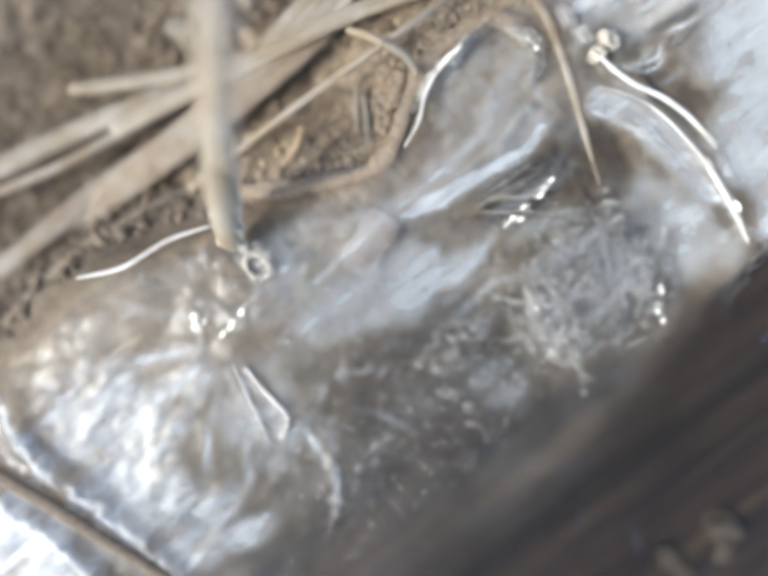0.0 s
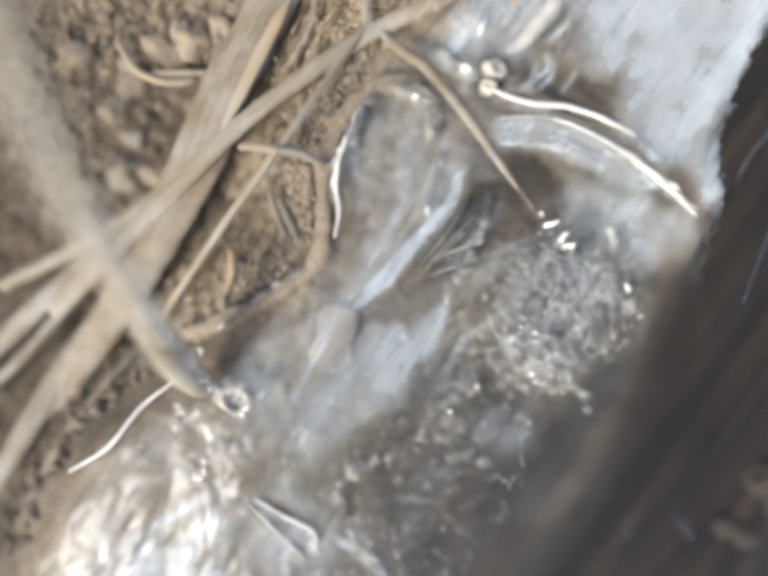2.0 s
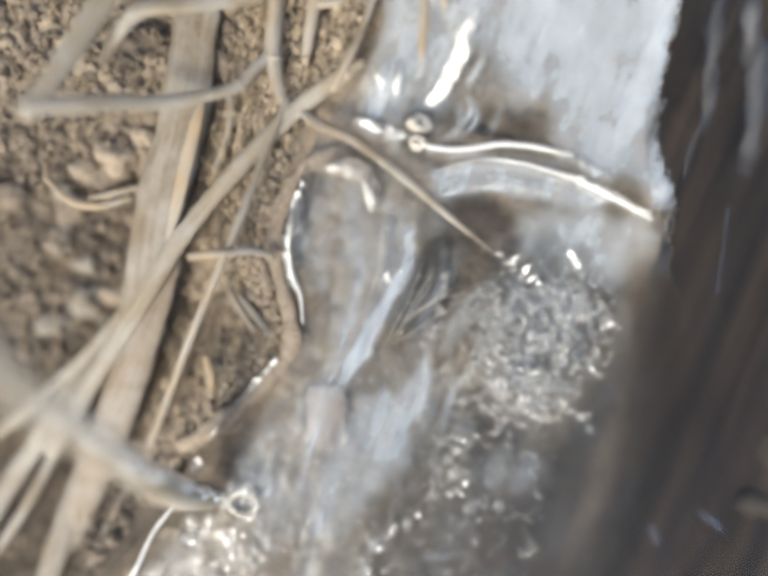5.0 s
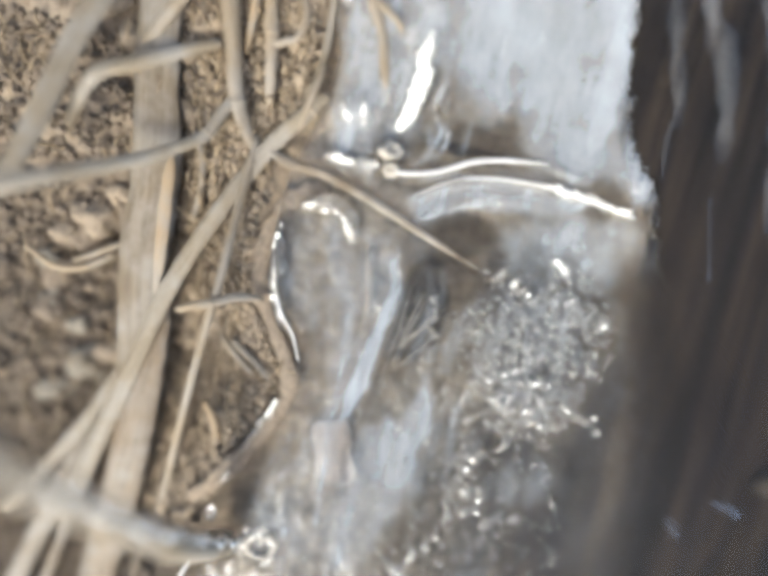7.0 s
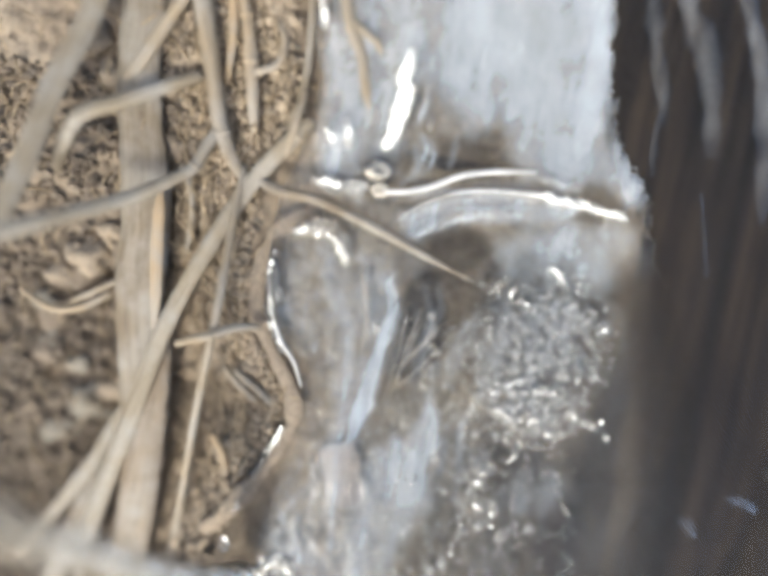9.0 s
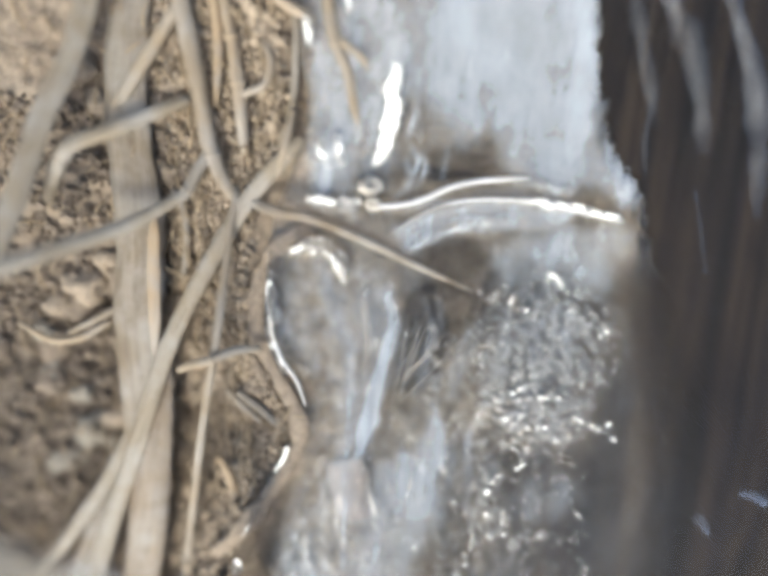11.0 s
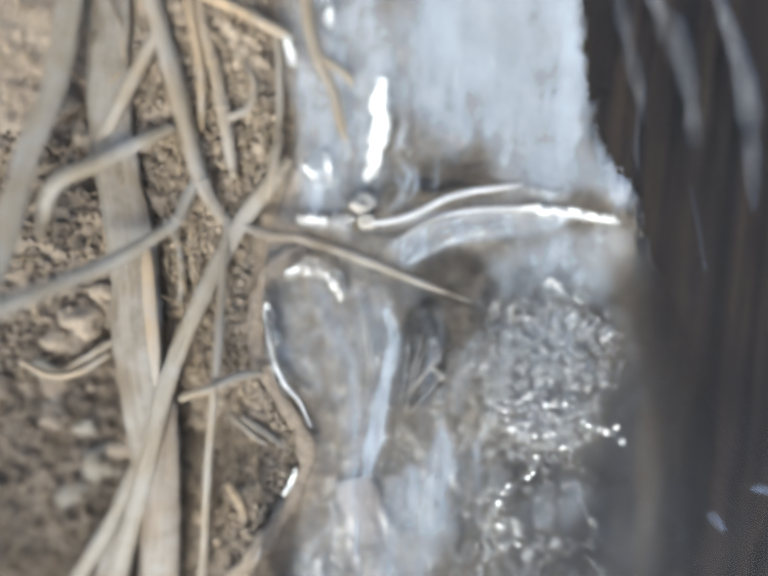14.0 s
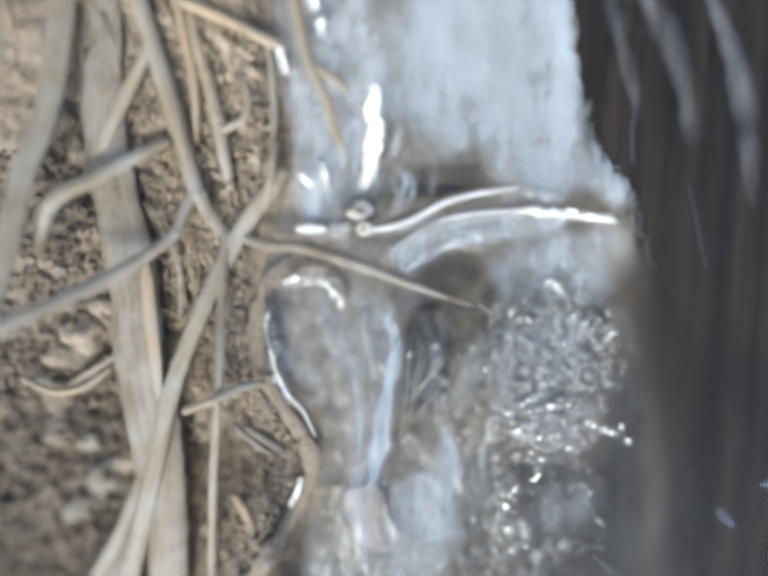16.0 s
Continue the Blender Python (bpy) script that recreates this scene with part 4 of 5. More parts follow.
stalk("dark brown straw frozen under the far ice edge", [(-9.4, -104.0, 0.6), (-2.8, -101.9, 0.9), (3.3, -99.4, 1.2), (12.0, -96.6, 1.2), (21.7, -93.5, 1.0), (29.6, -92.0, 0.4)], (1.6, 1.9, 2.1, 2.0, 1.8, 1.4), DARK_STRAW, 0.6)
stalk("thin pale straw low on the bank", [(-41.6, -85.6, -8.0), (-37.1, -70.2, -8.0), (-35.3, -59.6, -8.4), (-32.9, -49.0, -9.0), (-30.6, -40.0, -9.5)], (1.6, 1.9, 1.9, 1.5), STRAW_DARK_SHADED, 0.6)
stalk("warm flat leaf low on the bank", [(-30.3, -89.5, -7.0), (-30.6, -74.6, -8.0), (-30.6, -64.7, -8.6), (-29.8, -53.6, -9.0), (-29.0, -45.2, -9.6)], (3.0, 3.6, 3.4, 3.0, 2.0), STRAW_DARK_SHADED, 0.25, name="dry_grass")
stalk("grey straw under a flat leaf", [(-45.6, -61.6, -9.0), (-41.2, -54.5, -9.0), (-36.0, -45.6, -8.6), (-32.4, -37.8, -8.2), (-29.2, -30.6, -7.6), (-26.9, -24.7, -7.5)], (2.0, 2.4, 2.2, 1.8), STRAW_GREY, 0.4)
stalk("thin straw across a dark gap", [(-41.5, -21.2, -8.0), (-37.1, -18.4, -7.6), (-33.1, -15.7, -8.2)], (0.9, 1.0, 0.8), STRAW, 0.8)
stalk("thin warm straw behind a pale stalk", [(-24.2, 33.1, -5.0), (-23.7, 29.4, -5.0), (-24.8, 25.2, -6.0), (-30.1, 18.2, -7.0), (-30.3, 11.0, -8.0), (-30.7, 4.9, -9.0)], (1.2, 1.4, 1.4, 1.3, 1.2, 1.0), STRAW_WARM, 0.7)
stalk("small crooked rootlet in the hollow", [(-15.6, -26.6, -4.6), (-12.4, -28.5, -4.0), (-9.3, -30.9, -4.0), (-7.2, -33.6, -4.8)], (1.0, 1.2, 1.1, 0.8), STRAW_GREY, 0.8, name="dry_twig")
stalk("short pale rootlet beside the ice rim", [(-17.4, -26.4, -5.0), (-14.3, -28.9, -4.4), (-11.2, -31.4, -4.8)], (0.8, 1.0, 0.8), STRAW, 0.8, name="dry_twig")
stalk("thin straw above the dark soil", [(-17.6, -36.6, -4.8), (-15.4, -39.5, -4.2), (-14.8, -42.9, -4.8)], (1.2, 1.3, 1.0), STRAW_WARM, 0.8, name="dry_twig")


stalk("thin crooked twig among clods", [(-48.2, -19.9, -7.6), (-43.4, -22.0, -7.4), (-39.3, -21.4, -7.4), (-35.2, -18.6, -7.8)], (0.8, 1.1, 1.1, 0.8), STRAW_BROWN, 0.8, name="dry_twig")
stalk("fine grey stem rising through the crumbs", [(-11.5, 27.3, -3), (-10.8, 21.6, -2.6), (-10.6, 16.5, -2.4), (-11.0, 11.9, -2.4), (-12.2, 8.1, -3)], (0.9, 1.1, 1.1, 1.0, 0.8), STRAW_GREY, 0.8)
stalk("fine brown stem crossing a knotty stalk", [(-11.7, 4.0, -1.0), (-11.0, 7.7, -0.2), (-10.5, 10.3, -0.4), (-10.3, 13.1, -1.6)], (0.7, 0.9, 0.9, 0.7), STRAW_BROWN, 0.8, name="dry_twig")
stalk("short pale stem under crossing stalks", [(-26.7, 1.3, -5.4), (-24.8, -2.1, -5.2), (-24.2, -6.9, -5.4), (-24.7, -11.1, -5.8)], (0.8, 1.0, 1.0, 0.8), STRAW, 0.8, name="dry_twig")


# ---- hollow straw stubs frozen upright in the ice ----
def stub(label, x, y, r, hole, top, lean, deep=0.4):
    bm = bmesh.new()
    n, rings = 28, []
    rng = random.Random(int(x * 10))
    shape = [(r * 1.15, -1.5), (r * 1.05, top * 0.5), (r, top - 0.25), (r * 0.88, top), (hole * 1.2, top - 0.05), (hole, top - deep), (hole * 0.6, top - deep + 0.08)]
    for rad, z in shape:
        ring = []
        for j in range(n):
            a = 2 * math.pi * j / n
            q = rad * (1 + 0.4 * noise.noise(Vector((1.3 * math.cos(a), 1.3 * math.sin(a), z * 0.9 + x))) + 0.2 * noise.noise(Vector((3.7 * math.cos(a), 3.7 * math.sin(a), z + 2 * y))) + 0.13 * math.sin(2 * a + x) + 0.09 * math.sin(3 * a + 2 * y + z) + rng.uniform(-0.03, 0.03))
            ring.append(bm.verts.new(((x + q * math.cos(a) + lean[0] * z) * MM, (y + q * math.sin(a) + lean[1] * z) * MM, (z * (1 + 0.45 * math.sin(a + y) + 0.4 * noise.noise(Vector((2 * math.cos(a), 2 * math.sin(a), y)))) + rng.uniform(-0.1, 0.1)) * MM)))
        rings.append(ring)
    for a, b in zip(rings, rings[1:]):
        for j in range(n):
            bm.faces.new((a[j], a[(j + 1) % n], b[(j + 1) % n], b[j])).smooth = True
    bm.faces.new(rings[-1])
    ob = tagged(part("straw_stub", bm, STRAW_STUB), label, "straw stub", "straw stubs in the ice")
    if deep > 0.5:
        # a dark cup added in deep holes, painting the shade inside
        hole_shade = bmesh.new()
        ring = [hole_shade.verts.new(((x + lean[0] * top + 1.02 * hole * math.cos(a) * rng.uniform(0.9, 1.1)) * MM, (y + lean[1] * top + 1.02 * hole * math.sin(a) * rng.uniform(0.9, 1.1)) * MM, (top - 0.45 + rng.uniform(-0.1, 0.1)) * MM)) for a in [2 * math.pi * j / 18 for j in range(18)]]
        middle = hole_shade.verts.new(((x + lean[0] * top) * MM, (y + lean[1] * top) * MM, (top - 0.9) * MM))
        for j in range(18):
            hole_shade.faces.new((ring[j], ring[(j + 1) % 18], middle)).smooth = True
        part("hole_shade", hole_shade, DARK_STRAW, ob, "dark cup painted as the hole's shade")
    return ob


STRAW_STUB = straw_material("bleached_straw", (0.28, 0.24, 0.18), (0.42, 0.375, 0.305), (0.55, 0.51, 0.44), 0.35)
(sx, sy), (tx, ty), (ux, uy) = (0.7, 4.0), (1.2, 1.6), (-5.1, -54.0)
stub("bleached hollow straw stub frozen upright in ice", sx, sy, 1.35, 0.35, 0.9, (0.05, 0.1))
stub("low bleached straw stub beside a hollow one", tx, ty, 1.0, 0.22, 0.7, (-0.1, 0.05))
stub("wide hollow cut straw with a dark hole", ux, uy, 2.0, 1.2, 0.5, (0.1, -0.05), 0.9)


# ---- clods and stones on the bank ----
def lump(name, label, category, group, x, y, r, mat, squash=0.7, turn=0.0, long=1.0, seed=0, lift=0.2):
    bm = bmesh.new()
    bmesh.ops.create_icosphere(bm, subdivisions=3, radius=1.0)
    c, s = math.cos(turn), math.sin(turn)
    for v in bm.verts:
        p = v.co * 1.0
        q = 1 + 0.5 * noise.noise(p * 1.1 + Vector((seed * 3.1, 0, 0))) + 0.22 * noise.noise(p * 2.7 + Vector((0, seed, 0))) + 0.3 * noise.noise(p * 6 + Vector((0, 0, seed)))
        a, b, z = p.x * q * r * long, p.y * q * r, p.z * q * r * squash
        v.co = Vector(((c * a - s * b), (s * a + c * b), z)) * MM
    for f in bm.faces:
        f.smooth = True
    ob = tagged(part(name, bm, mat), label, category, group)
    ob.location = Vector((x, y, soil_z(x, y) + lift * r)) * MM
    return ob


for k, ((x, y), r, long) in enumerate(zip([(-42.3, -41.8), (-39.0, -36.4), (-36.0, -38.6), (-40.4, -31.0), (-44.8, -27.8), (-45.7, -21.9)], (1.8, 2.2, 1.3, 1.4, 1.6, 1.7), (2.0, 1.3, 1.1, 1.3, 1.1, 1.2))):
    lump("pebble", "pale tan pebble lying on the soil", "pebble", "pebbles", x, y, r, STONE, 0.6, 0.5 + k, long, k)
for k, ((x, y), r) in enumerate(zip([(-39.7, -14.1), (-35.8, -9.9), (-31.0, 1.2), (-28.5, 3.7), (-24.8, 3.1), (-43.5, -17.3), (-33.8, -13.5), (-37.2, 11.6), (-40.6, 16.3), (-32.2, 16.8), (-14.5, -12.9), (-12.8, -25.6), (-16.1, -31.0), (-10.8, -29.1), (-15.0, -39.4), (-17.6, -25.6)],
                                    (2.6, 2.0, 2.2, 2.0, 1.6, 2.0, 1.5, 2.0, 2.4, 1.8, 1.3, 1.6, 1.4, 1.2, 1.8, 1.3))):
    lump("soil_clod", "rounded grey-brown clod of dry soil", "soil clod", "soil clods", x, y, r, CRUMB, 0.75, k * 0.8, 1.15, 20 + k)
for k, ((x, y), r) in enumerate(zip([(-35.2, -34.4), (-32.8, -33.2), (-34.9, -21.4), (-33.8, -12.5), (-40.9, -17.0), (-44.5, -23.7), (-36.6, -14.1), (-45.0, -29.3), (-53.9, -25.3), (-30.3, -14.5)], (1.6, 1.5, 1.4, 2.0, 2.0, 2.2, 1.5, 2.0, 2.6, 1.5))):
    lump("soil_clod", "rounded grey-brown clod of dry soil", "soil clod", "soil clods", x, y, r, CRUMB_SHADED if k > 1 else CRUMB, 0.75, k * 0.9, 1.15, 50 + k)


# round lumps added to stand for pale blurred discs over the brook
for k, ((x, y), r) in enumerate(zip([(72.6, -32.6), (76.4, -32.4), (73.6, -22.8), (77.5, -25.0)], (2.0, 1.7, 2.6, 1.6))):
    lump("pebble", "pale round lump on the brook bed", "pebble", "pebbles in the brook", x, y, r, STONE_WET, 0.6, 0.7 * k, 1.2, 80 + k)


# ---- loose crumbs, rootlets and bubbles ----
def crumbs(name, label, count, box, sizes, seed, mat, lift=0.25, allowed=None):
    rs = np.random.RandomState(seed)
    x, y = rs.uniform(box[0], box[1], count), rs.uniform(box[2], box[3], count)
    if allowed is not None:
        good = allowed(x, y)
        x, y = x[good], y[good]
    z = ground_height(x[None], y[None])[0]
    g = (1 + 5**0.5) / 2
    unit = np.array([(-1, g, 0), (1, g, 0), (-1, -g, 0), (1, -g, 0), (0, -1, g), (0, 1, g), (0, -1, -g), (0, 1, -g), (g, 0, -1), (g, 0, 1), (-g, 0, -1), (-g, 0, 1)]) / 1.9
    tri = np.array([(0, 11, 5), (0, 5, 1), (0, 1, 7), (0, 7, 10), (0, 10, 11), (1, 5, 9), (5, 11, 4), (11, 10, 2), (10, 7, 6), (7, 1, 8),
                    (3, 9, 4), (3, 4, 2), (3, 2, 6), (3, 6, 8), (3, 8, 9), (4, 9, 5), (2, 4, 11), (6, 2, 10), (8, 6, 7), (9, 8, 1)])
    n = len(x)
    r = sizes[0] + (sizes[1] - sizes[0]) * rs.uniform(0, 1, n) ** 2.5
    body = unit[None] * (0.55 + 0.8 * rs.uniform(0, 1, (n, 12, 1))) * r[:, None, None] * (0.7 + 0.6 * rs.uniform(0, 1, (n, 1, 3)))
    body += np.stack([x, y, z[0] + lift * r], -1)[:, None]
    faces = tri[None] + 12 * np.arange(n)[:, None, None]
    me = bpy.data.meshes.new(name)
    me.from_pydata((body.reshape(-1, 3) * MM).tolist(), [], faces.reshape(-1, 3).tolist())
    me.materials.append(mat)
    return tagged(new(name, me), label, "soil", kind="stuff")


def on_bank(x, y):
    return depth_in(x[None], y[None], OUTLINE)[0] < -1.7


crumbs("soil_crumbs", "loose crumbs of dry grey-brown soil", 9000, (-62, -2, -95, 42), (0.25, 1.0), 5, CRUMB, 0.35, lambda x, y: on_bank(x, y) & (x + 0.25 * y > -27 + 3 * np.sin(0.31 * y)))
crumbs("hollow_crumbs", "fine crumbs heaped in a hollow of the bank", 15000, (-27, -6, -56, 38), (0.24, 0.85), 25, CRUMB_TAN, 0.75, lambda x, y: depth_in(x[None], y[None], OUTLINE)[0] < -3.0)
# low-bank crumbs in the darker copy of the soil tone, as painted shade
crumbs("shaded_soil_crumbs", "crumbs of soil low on the bank, shade in their colour", 9000, (-62, -2, -95, 12), (0.25, 1.0), 15, CRUMB_SHADED, 0.35, lambda x, y: on_bank(x, y) & (x + 0.25 * y <= -27 + 3 * np.sin(0.31 * y)))
crumbs("sand_grains", "pale grains scattered over the soil", 2500, (-62, -2, -95, 42), (0.2, 0.55), 6, STONE, 0.6, lambda x, y: on_bank(x, y) & (x + 0.25 * y > -26))


def fibres(name, label, count, box, mat, seed):
    """Fine curved rootlets, mostly along the bank."""
    rng = random.Random(seed)
    verts, faces = [], []
    fx = np.array([rng.uniform(*box[:2]) for _ in range(count)])
    fy = np.array([rng.uniform(*box[2:]) for _ in range(count)])
    good = depth_in(fx[None], fy[None], OUTLINE)[0] < -3.0
    fx, fy = fx[good], fy[good]
    heights = ground_height(fx[None], fy[None])[0]
    for made, (x, y) in enumerate(zip(fx, fy)):
        a = rng.gauss(math.pi / 2, 0.55)
        length, w, bend = rng.uniform(3, 10), rng.uniform(0.06, 0.17), rng.gauss(0, 0.03)
        h, base = rng.uniform(0.6, 2.4), float(heights[0, made])
        first = len(verts)
        steps = 9
        for k in range(steps):
            t = k / (steps - 1)
            z = base + 0.4 + h * math.sin(math.pi * t) - 0.8 * (1 - math.sin(math.pi * t))
            for q in range(4):
                ang = math.pi / 2 * q
                verts.append(((x - math.sin(a) * w * math.cos(ang)) * MM, (y + math.cos(a) * w * math.cos(ang)) * MM, (z + w * math.sin(ang)) * MM))
            x, y, a = x + math.cos(a) * length / steps, y + math.sin(a) * length / steps, a + bend + rng.gauss(0, 0.08)
        for k in range(steps - 1):
            for q in range(4):
                i, j = first + 4 * k + q, first + 4 * k + (q + 1) % 4
                faces.append((i, j, j + 4, i + 4))
    me = bpy.data.meshes.new(name)
    me.from_pydata(verts, [], faces)
    me.polygons.foreach_set("use_smooth", np.ones(len(faces), bool))
    me.materials.append(mat)
    return tagged(new(name, me), label, "roots", kind="stuff")


fibres("rootlets", "fine dry rootlets in the crumbly soil", 760, (-27, -7, -48, 38), ROOT, 3)
fibres("grass_fibres", "short dry grass fibres strewn over the bank", 520, (-58, -22, -80, 36), ROOT, 4)


def bubbles(name, label, count, centre, spread, sizes, seed, row=None):
    """Small domes blown into the ice surface, leaning to the north, over an oval or along a row."""
    rng = random.Random(seed)
    verts, faces, frost = [], [], []
    spots = [(rng.uniform(0, 2 * math.pi), 1.25 * rng.uniform(0, 1) ** 0.65) for _ in range(count)]
    px = np.array([[centre[0] + q * spread[0] * math.cos(a) for a, q in spots]])
    py = np.array([[centre[1] + q * spread[1] * math.sin(a) for a, q in spots]])
    if row:
        path = curve_pts(row, 12)
        picks = [path[rng.randrange(len(path))] for _ in range(count)]
        px = np.array([[p[0] + rng.gauss(0, spread[0]) for p in picks]])
        py = np.array([[p[1] + rng.gauss(0, spread[1]) for p in picks]])
    tops, _ = ice_top(px, py)
    for cx, cy, base in zip(px[0], py[0], tops[0]):
        r = rng.uniform(*sizes) if rng.random() > 0.3 else sizes[0] * 0.7
        long, turn, tall = rng.uniform(1.0, 1.5), rng.gauss(1.4, 0.5), rng.uniform(0.13, 0.26)
        first, nseg = len(verts), 10
        for lat in (0.0, 0.35, 0.75, 1.15):
            for j in range(nseg):
                b = 2 * math.pi * j / nseg
                u, v = math.cos(b) * r * math.cos(lat) * long, math.sin(b) * r * math.cos(lat)
                verts.append(((cx + u * math.cos(turn) - v * math.sin(turn)) * MM, (cy + u * math.sin(turn) + v * math.cos(turn) + 0.4 * r * math.sin(lat)) * MM, (base - 0.12 + r * tall * math.sin(lat)) * MM))
        verts.append((cx * MM, (cy + 0.4 * r) * MM, (base - 0.12 + r * tall) * MM))
        for k in range(3):
            for j in range(nseg):
                i, i2 = first + nseg * k + j, first + nseg * k + (j + 1) % nseg
                faces.append((i, i2, i2 + nseg, i + nseg))
        for j in range(nseg):
            faces.append((first + 3 * nseg + j, first + 3 * nseg + (j + 1) % nseg, first + 4 * nseg))
        haze = rng.uniform(0.5, 1.3)
        frost += [0.05 * haze] * nseg + [0.12 * haze] * nseg + [0.07 * haze] * nseg + [0.04] * (nseg + 1)
    me = bpy.data.meshes.new(name)
    me.from_pydata(verts, [], faces)
    me.polygons.foreach_set("use_smooth", np.ones(len(faces), bool))
    point_values(me, "frost", frost)
    me.materials.append(BEAD)
    return tagged(new(name, me), label, "ice", kind="stuff")


(bx, by), (cx, cy), (dx, dy) = (26.7, -17.9), (26.3, -26.2), (21.0, -35.3)
bubbles("ice_bubbles", "glittering dome of small frozen bubbles", 300, (bx, by), (8.0, 9.0), (0.3, 0.6), 1)
for k in range(11):
    at, bulge = -8.4 + 1.65 * k, math.sqrt(1 - (-0.84 + 0.165 * k) ** 2)
    bubbles("ice_bubble_string", "string of small bubbles in a frozen dome", int(34 * bulge), (0, 0), (0.22, 0.3), (0.3, 0.62), 300 + k,
            [(bx + at * 0.75 + 0.4, by + 9.5 * bulge), (bx + at * 0.95 + 0.5 * math.sin(k), by + 4.5 * bulge), (bx + at + 0.5 * math.sin(2 * k), by - 1.0), (bx + at * 1.02 - 0.4 * math.sin(k), by - 6.0 * bulge), (bx + at * 0.85, by - 10.5 * bulge)])
bubbles("ice_beads", "row of bright beads of ice", 40, (cx, cy), (9.0, 2.4), (0.4, 0.75), 2)
bubbles("ice_seed_bubbles", "fine bubbles frozen into the clear ice", 380, (16.0, -46.0), (17.0, 24.0), (0.15, 0.42), 6)
bubbles("ice_pearls", "thin chain of ice pearls", 34, (dx, dy), (2.0, 8.0), (0.45, 0.8), 3)
(ex, ey), (fx, fy) = (-0.5, 3.3), (-5.8, -58.0)
bubbles("ice_nodules", "lumpy ice nodules round straw stubs", 26, (ex, ey), (4.5, 3.0), (0.45, 0.9), 4)
bubbles("ice_lumps", "lumpy ice round the foot of a dry stalk", 40, (fx, fy), (5.5, 5.0), (0.5, 1.1), 5)

for k, (row, count, sizes) in enumerate([
        ([(19.3, -24.9), (23.5, -25.6), (26.3, -27.3), (32.3, -28.8)], 30, (0.4, 0.75)), ([(32.8, -25.1), (36.1, -26.7), (39.1, -28.4)], 12, (0.4, 0.7)),
        ([(20.7, -22.7), (25.4, -21.7), (31.0, -22.5)], 16, (0.45, 0.8)), ([(25.7, -9.8), (25.9, -13.8), (25.4, -20.0)], 16, (0.45, 0.8)),
        ([(22.9, -29.7), (25.0, -30.1), (25.8, -32.2), (21.6, -34.6), (21.1, -38.9), (24.7, -42.6)], 26, (0.45, 0.8)), ([(18.7, -9.0), (21.5, -8.9), (24.3, -8.8)], 14, (0.45, 0.8)),
        ([(33.3, -18.1), (34.9, -18.0)], 5, (0.5, 0.9)), ([(33.0, -10.9), (35.2, -12.1), (36.9, -13.4)], 8, (0.4, 0.7)), ([(14.9, -60.0), (14.4, -55.9), (15.4, -52.8), (18.0, -48.8)], 18, (0.35, 0.65)), ([(18.1, -59.6), (20.6, -61.3), (23.5, -62.7), (26.2, -64.3), (31.3, -67.9)], 26, (0.4, 0.75)), ([(17.4, -63.2), (20.9, -64.0), (24.2, -64.5)], 14, (0.4, 0.7)), ([(27.5, -63.3), (26.7, -58.7), (27.4, -54.3)], 12, (0.35, 0.6)),
        ([(19.5, -43.2), (21.6, -37.0), (20.5, -31.1)], 12, (0.45, 0.8)), ([(23.3, -42.6), (27.5, -43.4), (31.8, -43.2)], 10, (0.5, 0.8))]):
    bubbles("ice_bead_row", "row of bright beads of ice", count, (0, 0), (0.55, 0.55), sizes, 40 + k, row)

# ---- bleached fibres frozen just under the ice surface ----
STRAW_PALE = straw_material("bleached_fibre", (0.50, 0.46, 0.40), (0.68, 0.65, 0.60), (0.80, 0.78, 0.74), 0.3)
stalk("thin bleached straw arching along an ice ridge", [(1.7, 1.3, 0.6), (4.9, 1.8, 0.9), (8.1, 3.0, 0.7), (11.6, 4.9, 0.7), (15.2, 6.0, 0.7), (18.0, 6.5, 0.6), (20.2, 6.9, 0.3), (22.0, 7.1, -0.3)], (0.5, 0.7, 0.75, 0.75, 0.72, 0.7, 0.6, 0.35), STRAW_PALE, 0.8)
# added white strip: the ridge's bead glints put into pale colour
stalk("hair-thin white strip painting the glint of an arched ice ridge", [(4.9, -1.3, 0.5), (6.8, 0.2, 0.8), (10.7, 2.4, 1.0), (15.1, 3.5, 1.1), (21.6, 4.0, 1.2), (27.5, 3.6, 1.2), (33.7, 2.9, 0.8), (35.4, 2.7, 0.3)], (0.12, 0.2, 0.25, 0.35, 0.6, 0.8, 0.75, 0.3), STRAW_PALE, 0.8)
stalk("thin bleached fibre along the ice rim", [(-12.0, -10.6, -0.8), (-11.4, -14.1, -0.7), (-10.4, -17.7, -0.7), (-9.1, -20.6, -0.7), (-7.0, -23.2, -0.8), (-5.4, -27.0, -1.4)], (0.4, 0.6, 0.65, 0.6, 0.5, 0.3), STRAW_PALE, 0.8)
stalk("bleached fibre in ice near a tall stalk", [(-19.6, -75.4, 0.2), (-16.6, -69.0, 0.6), (-15.6, -61.7, 0.6), (-13.5, -55.5, 0.4)], (0.4, 0.7, 0.65, 0.4), STRAW_PALE, 0.8)
stalk("hair-thin bleached fibre in the clear ice", [(3.6, -65.6, 0.4), (9.0, -66.9, 0.7), (16.1, -68.7, 0.4)], (0.2, 0.4, 0.25), STRAW_PALE, 0.8)
stalk("bleached straw bent in the clear ice", [(5.2, -64.4, 0.7), (9.7, -64.4, 0.8), (14.6, -64.2, 0.8), (16.7, -66.8, 0.4)], (0.4, 0.6, 0.55, 0.3), STRAW_PALE, 0.8)


